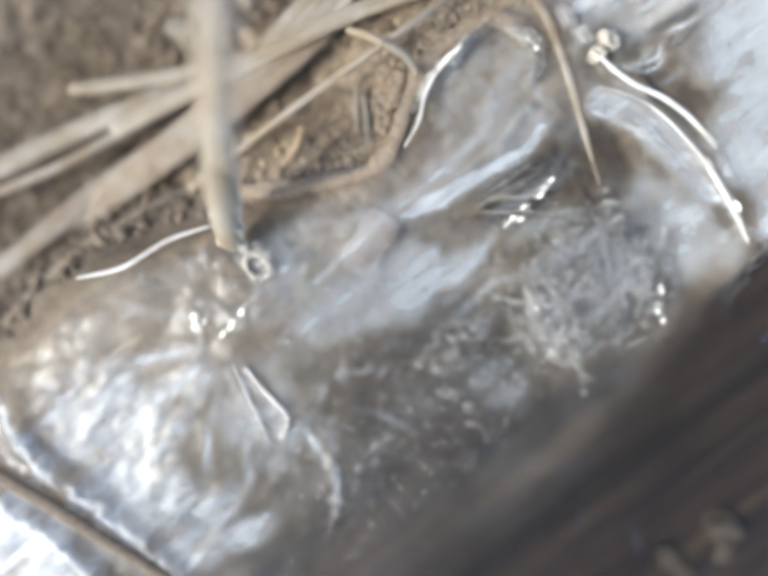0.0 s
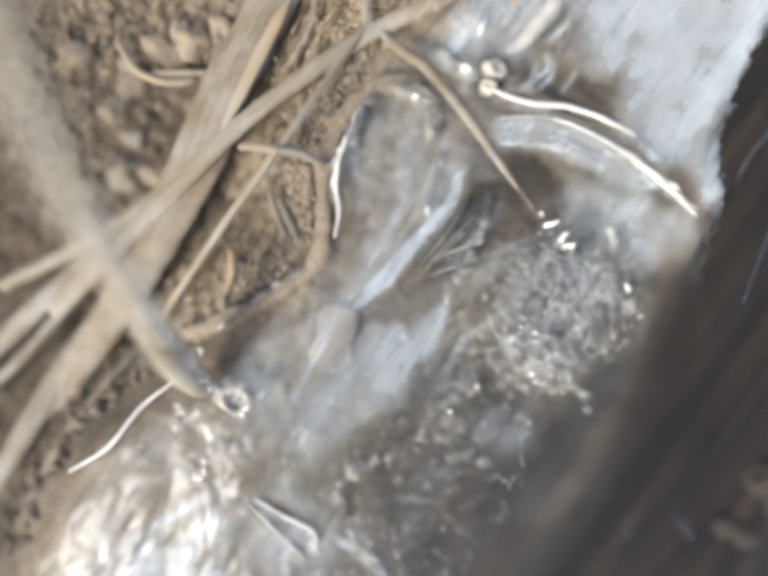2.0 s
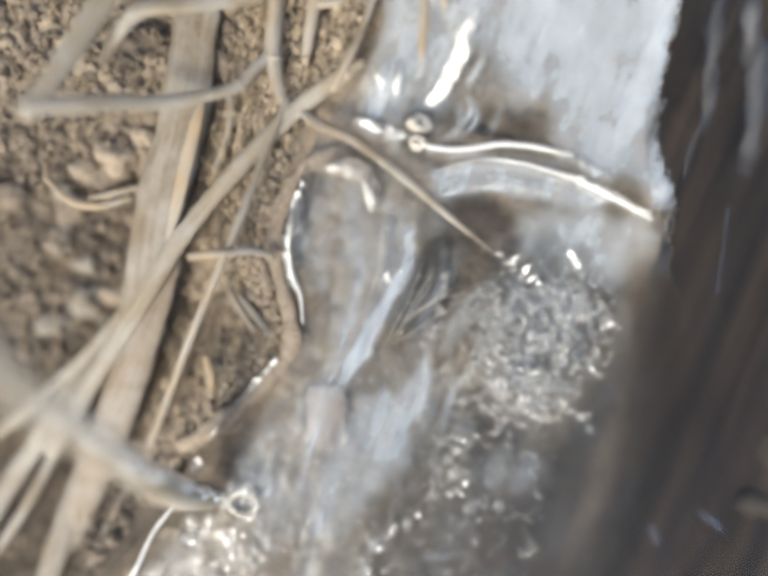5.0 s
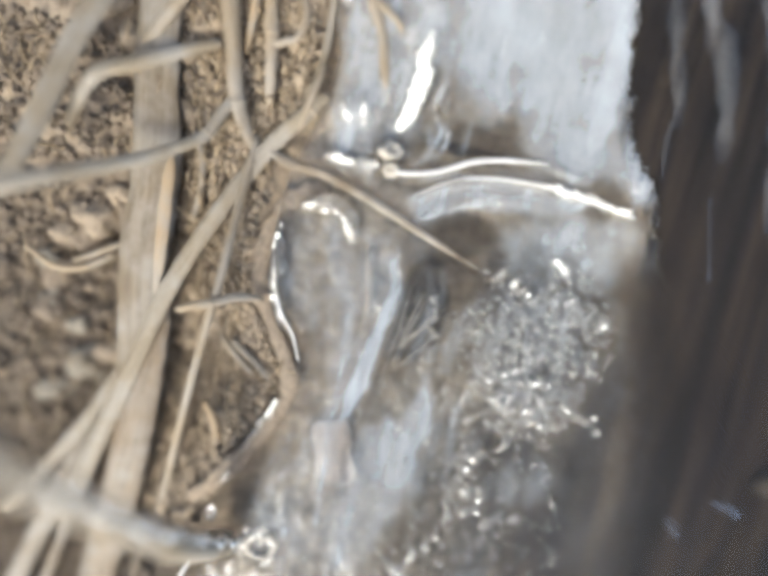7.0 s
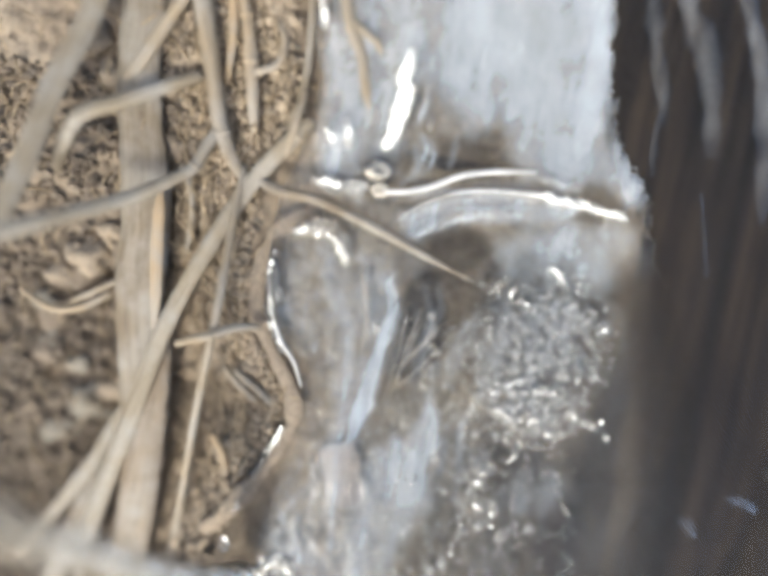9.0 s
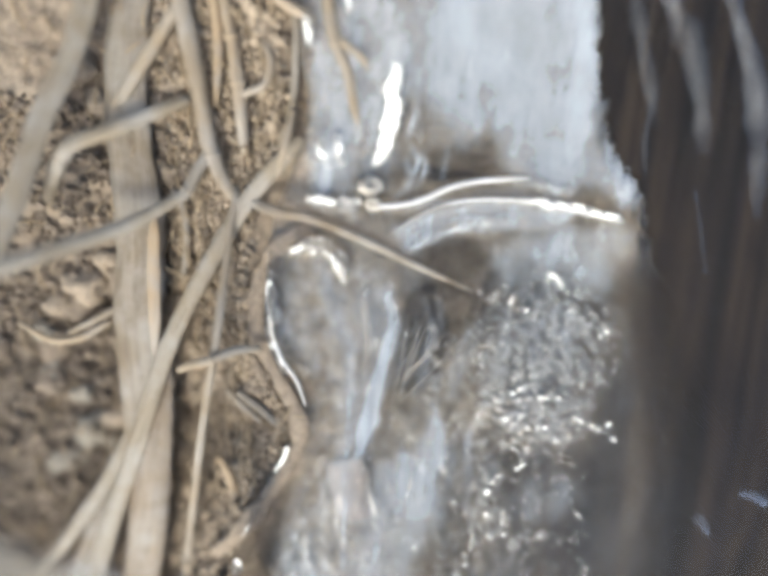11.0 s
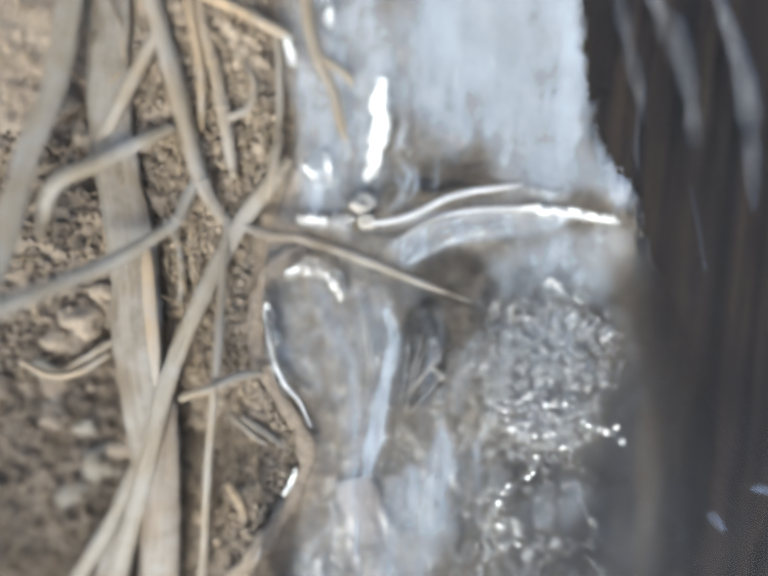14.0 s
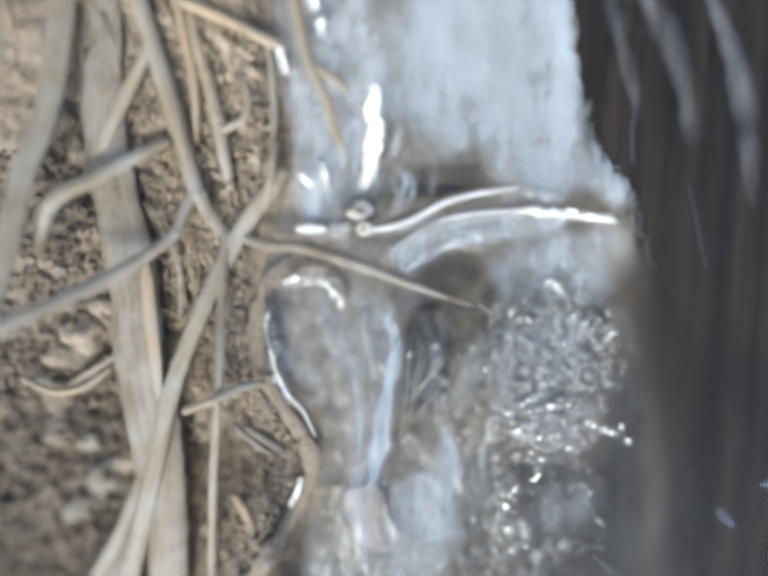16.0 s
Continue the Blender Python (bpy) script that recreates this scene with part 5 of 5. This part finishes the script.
# ---- smooth welts on the ice where melt water froze again ----
def welt(x, y, long, wide, turn, tall, label="smooth glassy welt frozen on the ice", frost=0.04):
    bm = bmesh.new()
    bmesh.ops.create_uvsphere(bm, u_segments=28, v_segments=16, radius=1.0)
    rng = random.Random(int(x * 31 + y * 7))
    c, q, k = math.cos(radians(turn)), math.sin(radians(turn)), rng.uniform(0, 6)
    base, _ = ice_top(np.array([[x]]), np.array([[y]]))
    for v in bm.verts:
        w = 1 + 0.18 * math.sin(3.1 * v.co.x + k) + 0.1 * math.sin(6.3 * v.co.x + 2 * k)
        a, b, h = v.co.x * long, v.co.y * wide * w, v.co.z * tall * w
        v.co = Vector(((c * a - q * b), (q * a + c * b), h)) * MM
    for f in bm.faces:
        f.smooth = True
    me = bpy.data.meshes.new("ice_welt")
    bm.to_mesh(me)
    bm.free()
    point_values(me, "frost", [frost] * len(me.vertices))
    me.materials.append(BEAD)
    ob = tagged(new("ice_welt", me), label, "ice", "ice welts")
    ob.location = Vector((x, y, float(base[0, 0]) - 0.1)) * MM
    return ob


for (x, y), long, wide, turn, tall in zip(
        [(-4.0, 8.0), (-5.8, 7.0), (-4.2, 27.3), (-9.2, 22.4), (-11.1, -11.3), (-10.1, -14.1), (-5.4, -4.3), (-2.2, -6.4), (-8.0, -5.0), (-5.3, 1.5), (-2.1, 1.5), (23.6, 4.0), (26.7, 3.7), (30.0, 3.4), (33.1, 3.1), (1.4, -9.7), (6.3, 12.2)],
        (2.0, 1.4, 2.4, 1.5, 2.0, 1.4, 2.2, 1.9, 1.5, 2.0, 1.6, 1.5, 1.7, 1.8, 1.4, 1.0, 2.2),
        (0.6, 0.6, 0.8, 0.9, 0.6, 0.5, 0.8, 0.8, 0.7, 0.8, 0.8, 0.6, 0.6, 0.65, 0.55, 0.6, 0.5),
        (108, 120, 100, 95, 108, 118, 5, 120, 25, 2, -4, -3, -6, -5, -8, 90, 100),
        (0.5, 0.4, 0.6, 0.5, 0.45, 0.4, 0.45, 0.5, 0.4, 0.45, 0.45, 0.35, 0.35, 0.38, 0.33, 0.4, 0.4)):
    welt(x, y, long, wide, turn, tall)
for (x, y), long, wide, turn, tall in zip([(-3.9, -65.9), (-1.7, -60.8), (-1.7, -56.3), (-10.8, -61.0), (-13.5, -52.1), (33.9, -12.0), (36.1, -12.6), (23.7, -10.3), (12.5, -21.8), (11.3, -16.1), (-11.1, -14.1), (-9.5, -21.8)],
                                          (1.3, 1.6, 1.4, 1.8, 1.1, 0.9, 0.9, 1.2, 1.5, 1.3, 2.4, 1.8), (0.9, 0.6, 0.6, 0.9, 0.8, 0.6, 0.6, 0.7, 0.6, 0.5, 0.7, 0.6),
                                          (60, 100, 95, 40, 100, 140, 140, 90, 85, 95, 100, 120), (0.5, 0.4, 0.4, 0.5, 0.5, 0.3, 0.3, 0.4, 0.4, 0.4, 0.5, 0.4)):
    welt(x, y, long, wide, turn, tall)


# ---- melt water frozen in small smooth scales along ridges, their faces to the low sun ----
def scales(label, spots, leans, seed, name="ice_scales"):
    """Chips of clear ice: x, y, half length, half width, turn for each; leans: the slopes of their faces to the west and south."""
    rng = random.Random(seed)
    tops, _ = ice_top(np.array([[p[0] for p in spots]]), np.array([[p[1] for p in spots]]))
    verts, faces, flat = [], [], []
    for k, (x, y, a, b, turn) in enumerate(spots):
        west, south = leans[k % len(leans)]
        c, q, n, first = math.cos(turn), math.sin(turn), 12, len(verts)
        base = float(tops[0, k]) + 0.25 + abs(south) * 0.5 * min(a, 1.2)
        edge = [1 + 0.16 * math.sin(2 * t + k) + rng.uniform(-0.1, 0.1) for t in range(n)]
        for grow, drop in ((1.0, 0.0), (1.12, 0.12), (1.3, 0.6), (1.45, 1.8)):
            for j in range(n):
                t = 2 * math.pi * j / n
                u, v = a * grow * edge[j] * math.cos(t), b * grow * edge[j] * math.sin(t)
                ox, oy = c * u - q * v, q * u + c * v
                verts.append(((x + ox) * MM, (y + oy) * MM, (base + west * ox + south * oy - drop) * MM))
        faces.append(tuple(first + j for j in range(n)))
        flat.append(True)
        for r in range(3):
            for j in range(n):
                i, i2 = first + n * r + j, first + n * r + (j + 1) % n
                faces.append((i + n, i2 + n, i2, i))
                flat.append(False)
    me = bpy.data.meshes.new(name)
    me.from_pydata(verts, [], faces)
    me.polygons.foreach_set("use_smooth", ~np.array(flat))
    point_values(me, "frost", [0.06] * len(verts))
    me.materials.append(BEAD)
    return tagged(new(name, me), label, "ice", kind="stuff")


def run_of_scales(label, line, wide, step, west, souths, seed, loose=0.1, reach=0.5):
    """Scales in a tapering row along the line."""
    pts = curve_pts(line, 40)
    rng = random.Random(seed)
    at = [0.0]
    for p, q in zip(pts, pts[1:]):
        at.append(at[-1] + math.hypot(q[0] - p[0], q[1] - p[1]))
    spots, leans, k, go = [], [], 0, step * 0.4
    while go < at[-1]:
        i = min(max(int(np.searchsorted(at, go)), 1), len(pts) - 1)
        p, q, f = pts[i], pts[i - 1], go / at[-1]
        taper = 0.45 + 1.1 * math.sqrt(max(f * (1 - f), 0))
        spots.append((p[0] + rng.gauss(0, loose), p[1] + rng.gauss(0, loose), step * reach * rng.uniform(0.9, 1.15), wide * taper * rng.uniform(0.75, 1.2), math.atan2(p[1] - q[1], p[0] - q[0])))
        leans.append((west + rng.gauss(0, 0.02), souths[k % len(souths)] + rng.gauss(0, 0.015)))
        go, k = go + step * rng.uniform(0.85, 1.15), k + 1
    return scales(label, spots, leans, seed)


MID, LOW = (0.45, 0.5, 0.46, 0.52, 0.63, 0.47, 0.75), (0.37, 0.42, 0.38, 0.55, 0.4, 0.68)
run_of_scales("glittering run of melt water frozen over a ridge", [(2.5, 19.0), (2.5, 15.0), (2.4, 11.6), (2.0, 9.0), (1.5, 6.6)], 1.05, 0.95, 0.13, (0.55, 0.57, 0.53, 0.56, 0.54), 1, 0.15, 0.85)
run_of_scales("thin beaded run of ice along an arched ridge", [(21.3, 4.1), (28.0, 3.7), (34.4, 2.9)], 0.45, 1.3, 0.33, MID, 2, 0.1, 0.62)
run_of_scales("beaded icy rim round a clear lobe", [(-9.2, -6.0), (-7.6, -4.9), (-6.4, -5.3), (-5.2, -4.7), (-4.2, -5.4)], 0.3, 0.9, 0.06, LOW, 3, 0.28, 0.5)
run_of_scales("bright icy knee at the head of a lobe", [(-4.0, -5.5), (-2.9, -6.9), (-2.0, -7.7), (-1.5, -9.3)], 0.5, 0.9, 0.06, (0.37, 0.41, 0.38, 0.42, 0.36), 23, 0.12, 0.7)
run_of_scales("smooth icy rim above the hollow", [(-11.5, -8.6), (-11.6, -11.6), (-11.2, -15.6), (-10.2, -19.4), (-8.6, -22.0), (-6.5, -23.8)], 0.36, 0.85, 0.03, (0.44, 0.33, 0.41, 0.36, 0.46, 0.31, 0.42), 4, 0.12, 0.6)
run_of_scales("knotted icy run beside straw stubs", [(-7.3, 1.6), (-4.4, 1.3), (-0.9, 1.5)], 0.45, 1.4, 0.08, (0.42, 0.47, 0.43, 0.6, 0.45, 0.73), 5, 0.1, 0.62)
run_of_scales("short icy run beside a frozen stalk", [(-4.3, 9.9), (-3.9, 8.3), (-3.3, 6.3)], 0.45, 1.3, 0.09, (0.47, 0.52, 0.62), 6, 0.1, 0.62)
run_of_scales("short icy run beside a frozen stalk", [(-6.9, 8.3), (-5.9, 7.1), (-5.0, 6.3)], 0.45, 1.3, 0.07, (0.46, 0.51, 0.62), 7, 0.1, 0.62)
run_of_scales("rounded icy run round a frozen stalk", [(-5.5, 29.9), (-4.2, 27.6), (-4.1, 25.5)], 0.55, 1.4, 0.08, (0.62, 0.66, 0.61, 0.78), 8, 0.1, 0.62)
run_of_scales("rounded icy run round a frozen stalk", [(-9.5, 24.2), (-9.1, 22.4), (-8.7, 20.9)], 0.5, 1.4, 0.04, (0.58, 0.62, 0.72), 9, 0.1, 0.62)
run_of_scales("row of bright icy beads", [(19.3, -24.9), (23.5, -25.6), (26.3, -27.3), (32.3, -28.8)], 0.36, 1.1, 0.31, (0.22, 0.27, 0.23, 0.38, 0.25, 0.5), 10, 0.5, 0.26)
run_of_scales("row of bright icy beads", [(32.8, -25.1), (36.1, -26.7), (39.1, -28.4)], 0.3, 1.1, 0.39, (0.22, 0.27, 0.23, 0.4), 11, 0.5, 0.26)
run_of_scales("row of bright icy beads", [(20.7, -23.0), (25.4, -22.1), (31.0, -22.8)], 0.3, 1.5, 0.32, (0.25, 0.3, 0.26, 0.42), 19, 0.5, 0.26)
run_of_scales("cluster of bright icy beads", [(17.2, -8.8), (18.6, -9.3), (20.0, -9.6), (21.6, -10.0), (24.0, -10.8)], 0.5, 0.75, 0.28, (0.5, 0.55, 0.48, 0.52, 0.42), 12, 0.4, 0.5)
run_of_scales("cluster of bright icy beads", [(26.4, -4.4), (27.0, -5.8), (28.2, -6.9)], 0.36, 0.8, 0.3, (0.46, 0.5, 0.44), 24, 0.35, 0.5)
run_of_scales("small bright icy bead", [(3.4, -16.6), (3.9, -17.8)], 0.4, 0.6, 0.1, (0.43, 0.4), 25, 0.1, 0.6)
run_of_scales("row of bright icy beads", [(32.7, -10.7), (35.2, -12.1), (37.2, -13.6)], 0.35, 0.9, 0.36, (0.58, 0.6, 0.56, 0.4), 13, 0.35, 0.36)
run_of_scales("chain of icy beads", [(25.0, -30.1), (25.8, -32.2), (21.6, -34.6), (21.1, -38.9), (24.7, -42.6)], 0.3, 1.6, 0.29, (0.16, 0.2, 0.17, 0.32), 14, 0.5, 0.26)
run_of_scales("chain of icy beads", [(14.9, -60.0), (14.4, -55.9), (15.4, -52.8), (19.1, -47.7), (20.5, -41.0)], 0.24, 1.2, 0.24, (0.06, 0.1, 0.04, 0.16), 26, 0.4, 0.26)
run_of_scales("chain of icy beads", [(18.1, -59.6), (20.6, -61.3), (23.5, -62.7), (26.2, -64.3), (31.3, -67.9)], 0.3, 1.1, 0.27, (0.02, 0.06, -0.02, 0.1), 27, 0.4, 0.3)
run_of_scales("chain of icy beads", [(17.4, -63.2), (20.9, -64.0), (24.2, -64.5)], 0.28, 1.2, 0.25, (0.02, 0.05, -0.01), 28, 0.4, 0.3)
run_of_scales("glittering rim beside a cut straw", [(-6.6, -53.0), (-5.6, -52.0), (-4.0, -52.4), (-3.2, -54.0), (-3.6, -55.6), (-4.8, -56.8)], 0.28, 0.8, 0.1, (0.1, 0.06, 0.16, 0.2), 29, 0.15, 0.4)
run_of_scales("bright icy lump at the foot of a tall stalk", [(-5.4, -65.5), (-2.6, -66.0)], 0.8, 1.3, 0.06, (0.22, 0.16, 0.2), 15)
run_of_scales("icy run beside a lobe of clear ice", [(-8.9, -22.7), (-10.9, -18.1), (-11.3, -12.2)], 0.6, 1.5, 0.03, (0.66, 0.6, 0.63, 0.5), 16)
run_of_scales("thin icy run beside a cut straw", [(-0.1, -64.4), (-1.7, -58.5)], 0.35, 1.3, 0.06, (0.24, 0.2, 0.28), 17)
run_of_scales("icy run beside a frozen straw", [(11.7, -23.4), (12.3, -20.3), (11.0, -14.2)], 0.4, 1.4, 0.18, (0.6, 0.56, 0.62), 18, 0.35, 0.36)
run_of_scales("long bright run of ice down the rim of the shelf", [(-7.6, -33.3), (-8.2, -35.5), (-9.2, -37.7), (-10.2, -40.4), (-11.5, -44.1), (-12.8, -47.4)], 0.55, 1.0, 0.03, (0.21, 0.17, 0.19, 0.13, 0.24), 20, 0.1, 0.64)
crowd, slopes, spots = random.Random(77), [], []
for _ in range(760):
    t, q = crowd.uniform(0, 2 * math.pi), 1.25 * crowd.random() ** 0.6
    spots.append((bx + 9.0 * q * math.cos(t), by + 10.5 * q * math.sin(t), crowd.uniform(0.11, 0.24), crowd.uniform(0.09, 0.16), crowd.gauss(1.4, 0.6)))
    slopes.append((crowd.gauss(0.33, 0.06), crowd.uniform(0.2, 0.52)))
scales("tiny bright facets over a dome of frozen bubbles", spots, slopes, 78, "ice_facets")

dust, grit, tilts = random.Random(91), [], []
for _ in range(950):
    gx0, gy0 = dust.uniform(2, 38), dust.uniform(-72, -14)
    if gx0 + 0.25 * gy0 < 26:
        grit.append((gx0, gy0, dust.uniform(0.1, 0.24), dust.uniform(0.07, 0.15), dust.gauss(1.2, 0.8)))
        tilts.append((0.13 + 0.007 * gx0 + dust.gauss(0, 0.1), 0.4 + 0.006 * gy0 + dust.gauss(0, 0.16)))
scales("fine glinting grains scattered over the clear ice", grit, tilts, 92, "ice_grains")

# ---- sky reflections on the brook's ripples, drawn as thin cloudy slivers ----
def sky_streak(pts, wide, frost, seed):
    """A thin wavy sliver on the water along the points, painted as a sky streak, cloudiest along its middle."""
    line = curve_pts(pts, 10)
    n, across = len(line), 9
    verts, faces, cloudy = [], [], []
    for k, p in enumerate(line):
        a, b = line[max(k - 1, 0)], line[min(k + 1, n - 1)]
        ux, uy = b[0] - a[0], b[1] - a[1]
        size = math.hypot(ux, uy)
        t = k / (n - 1)
        w = wide * (0.25 + 0.75 * math.sin(math.pi * min(max(t, 0.04), 0.96)) ** 0.6) * (1 + 0.5 * noise.noise(Vector((p[0] * 0.3, p[1] * 0.3, seed))))
        for j in range(across):
            q = 2 * j / (across - 1) - 1
            verts.append(((p[0] - uy / size * w * q) * MM, (p[1] + ux / size * w * q) * MM, (-1.05 + 0.03 * (1 - q * q)) * MM))
            cloudy.append(frost * (1 - q * q) ** 1.5 * min(1, 5 * t, 5 * (1 - t)) * (0.8 + 0.8 * noise.noise(Vector((p[0] * 0.5 + q, p[1] * 0.22, seed + 3)))))
    top = len(verts)
    verts += [(x, y, z - 0.1 * MM) for x, y, z in verts]
    for k in range(n - 1):
        for j in range(across - 1):
            i = k * across + j
            faces.append((i, i + 1, i + across + 1, i + across))
            faces.append((top + i, top + i + across, top + i + across + 1, top + i + 1))
    me = bpy.data.meshes.new("sky_streak")
    me.from_pydata(verts, [], faces)
    me.polygons.foreach_set("use_smooth", np.ones(len(faces), bool))
    point_values(me, "frost", [max(0.0, c) for c in cloudy] + [0.0] * top)
    me.materials.append(BEAD)
    me.materials.append(ICE_BASE)
    me.polygons.foreach_set("material_index", np.arange(len(faces), dtype=np.int32) % 2)
    return tagged(new("sky_streak", me), "wavy grey streak painting sky reflection on dark water", "ice", "films of ice")


for k, (pts, wide, frost) in enumerate([
        ([(33.2, 36.0), (34.0, 31.2), (35.6, 26.0), (37.4, 20.6), (38.6, 16.0)], 1.3, 0.08), ([(37.4, 36.0), (39.2, 31.4), (42.3, 26.8), (44.6, 20.0), (45.8, 13.0)], 1.9, 0.12),
        ([(45.6, 37.0), (48.2, 31.0), (51.6, 23.8), (53.6, 15.0), (55.0, 5.0)], 1.9, 0.14), ([(37.6, 18.6), (37.5, 14.0), (38.2, 9.2)], 0.6, 0.04),
        ([(45.6, 8.0), (47.4, 2.1), (48.8, -3.4)], 0.35, 0.02),
        ([(52.6, -38.8), (54.0, -40.0), (55.4, -41.6)], 0.8, 0.004), ([(59.0, -34.9), (61.2, -35.2), (63.8, -36.4)], 0.8, 0.004)]):
    sky_streak(pts, wide, frost, 5 * k)

# ---- ice glaze down the tall stalk, a leaf scrap in the ice ----
tall = next(o for o in bpy.data.objects if o.name.startswith("grass_stalk") and o.parent is None and abs(o.location.x) < 1 and any(c.name.startswith("leaf_sheath") for c in o.children))
sides = [([(-8.4, -54.2, -0.5), (-11.0, -50.9, 5.6), (-14.5, -46.4, 12.6), (-18.5, -41.2, 19.2), (-23.2, -35.0, 25.4)], 0.85), ([(-10.8, -56.0, -0.5), (-13.6, -53.0, 4.6), (-16.6, -49.2, 9.8), (-18.8, -46.2, 13.6)], 0.8)]
for k, (line, wide) in enumerate(sides):
    glaze = part("ice_glaze", tube(curve_pts(line, 14), lambda s: wide + 0.25 * math.sin(41 * s + k) + 0.16 * math.sin(97 * s + 1) + 0.1 * math.sin(173 * s), 0.9, 12, 0.03), BEAD, tall, "clear beaded ice glaze")
    point_values(glaze.data, "frost", [0.1] * len(glaze.data.vertices))
SCRAP = straw_material("leaf_scrap", (0.15, 0.11, 0.086), (0.205, 0.157, 0.128), (0.265, 0.21, 0.174))
stalk("pinkish scrap of dry leaf frozen into the ice", [(0.6, -34.8, -3.2), (1.4, -37.0, -2.8), (2.3, -39.6, -2.7), (3.2, -42.0, -2.8), (4.0, -44.2, -3.2)], (4.6, 6.2, 5.2, 6.4, 3.6), SCRAP, 0.05, bow=0.1, name="leaf_scrap")
stalk("brown straw frozen into the neck of a lobe", [(0.9, -10.0, -2.2), (2.0, -14.7, -1.6), (2.4, -18.0, -1.6), (2.2, -21.6, -2.6)], (0.5, 1.1, 1.2, 0.5), STRAW_DARK_SHADED, 0.5)

# ---- hair-thin rootlets frozen over the dark hollow, fanning out from its tip ----
hair = random.Random(123)
for k in range(7):
    f = k / 6
    start = (6.2 + 3.6 * hair.random(), -28.0 + 5.0 * hair.random())
    end = (8.0 + 7.0 * f + hair.uniform(-0.8, 0.8), -11.0 - 4.5 * f + hair.uniform(-2.5, 2.0))
    bow, sink = hair.uniform(-1.3, 0.4), hair.uniform(-2.4, -1.7)
    line = [(start[0] + (end[0] - start[0]) * u + bow * math.sin(math.pi * u), start[1] + (end[1] - start[1]) * u - 0.6 * bow * math.sin(2 * math.pi * u), sink + 0.9 * math.sin(math.pi * u)) for u in (0.0, 0.25, 0.5, 0.75, 1.0)]
    hairline = part("rootlet", tube(curve_pts(line, 6), lambda u: 0.05 + 0.06 * math.sin(math.pi * u), 0.9, 6), ROOT_PALE)
    tagged(hairline, "hair-thin pale rootlet frozen into clear ice", "rootlet", "rootlets in the ice")
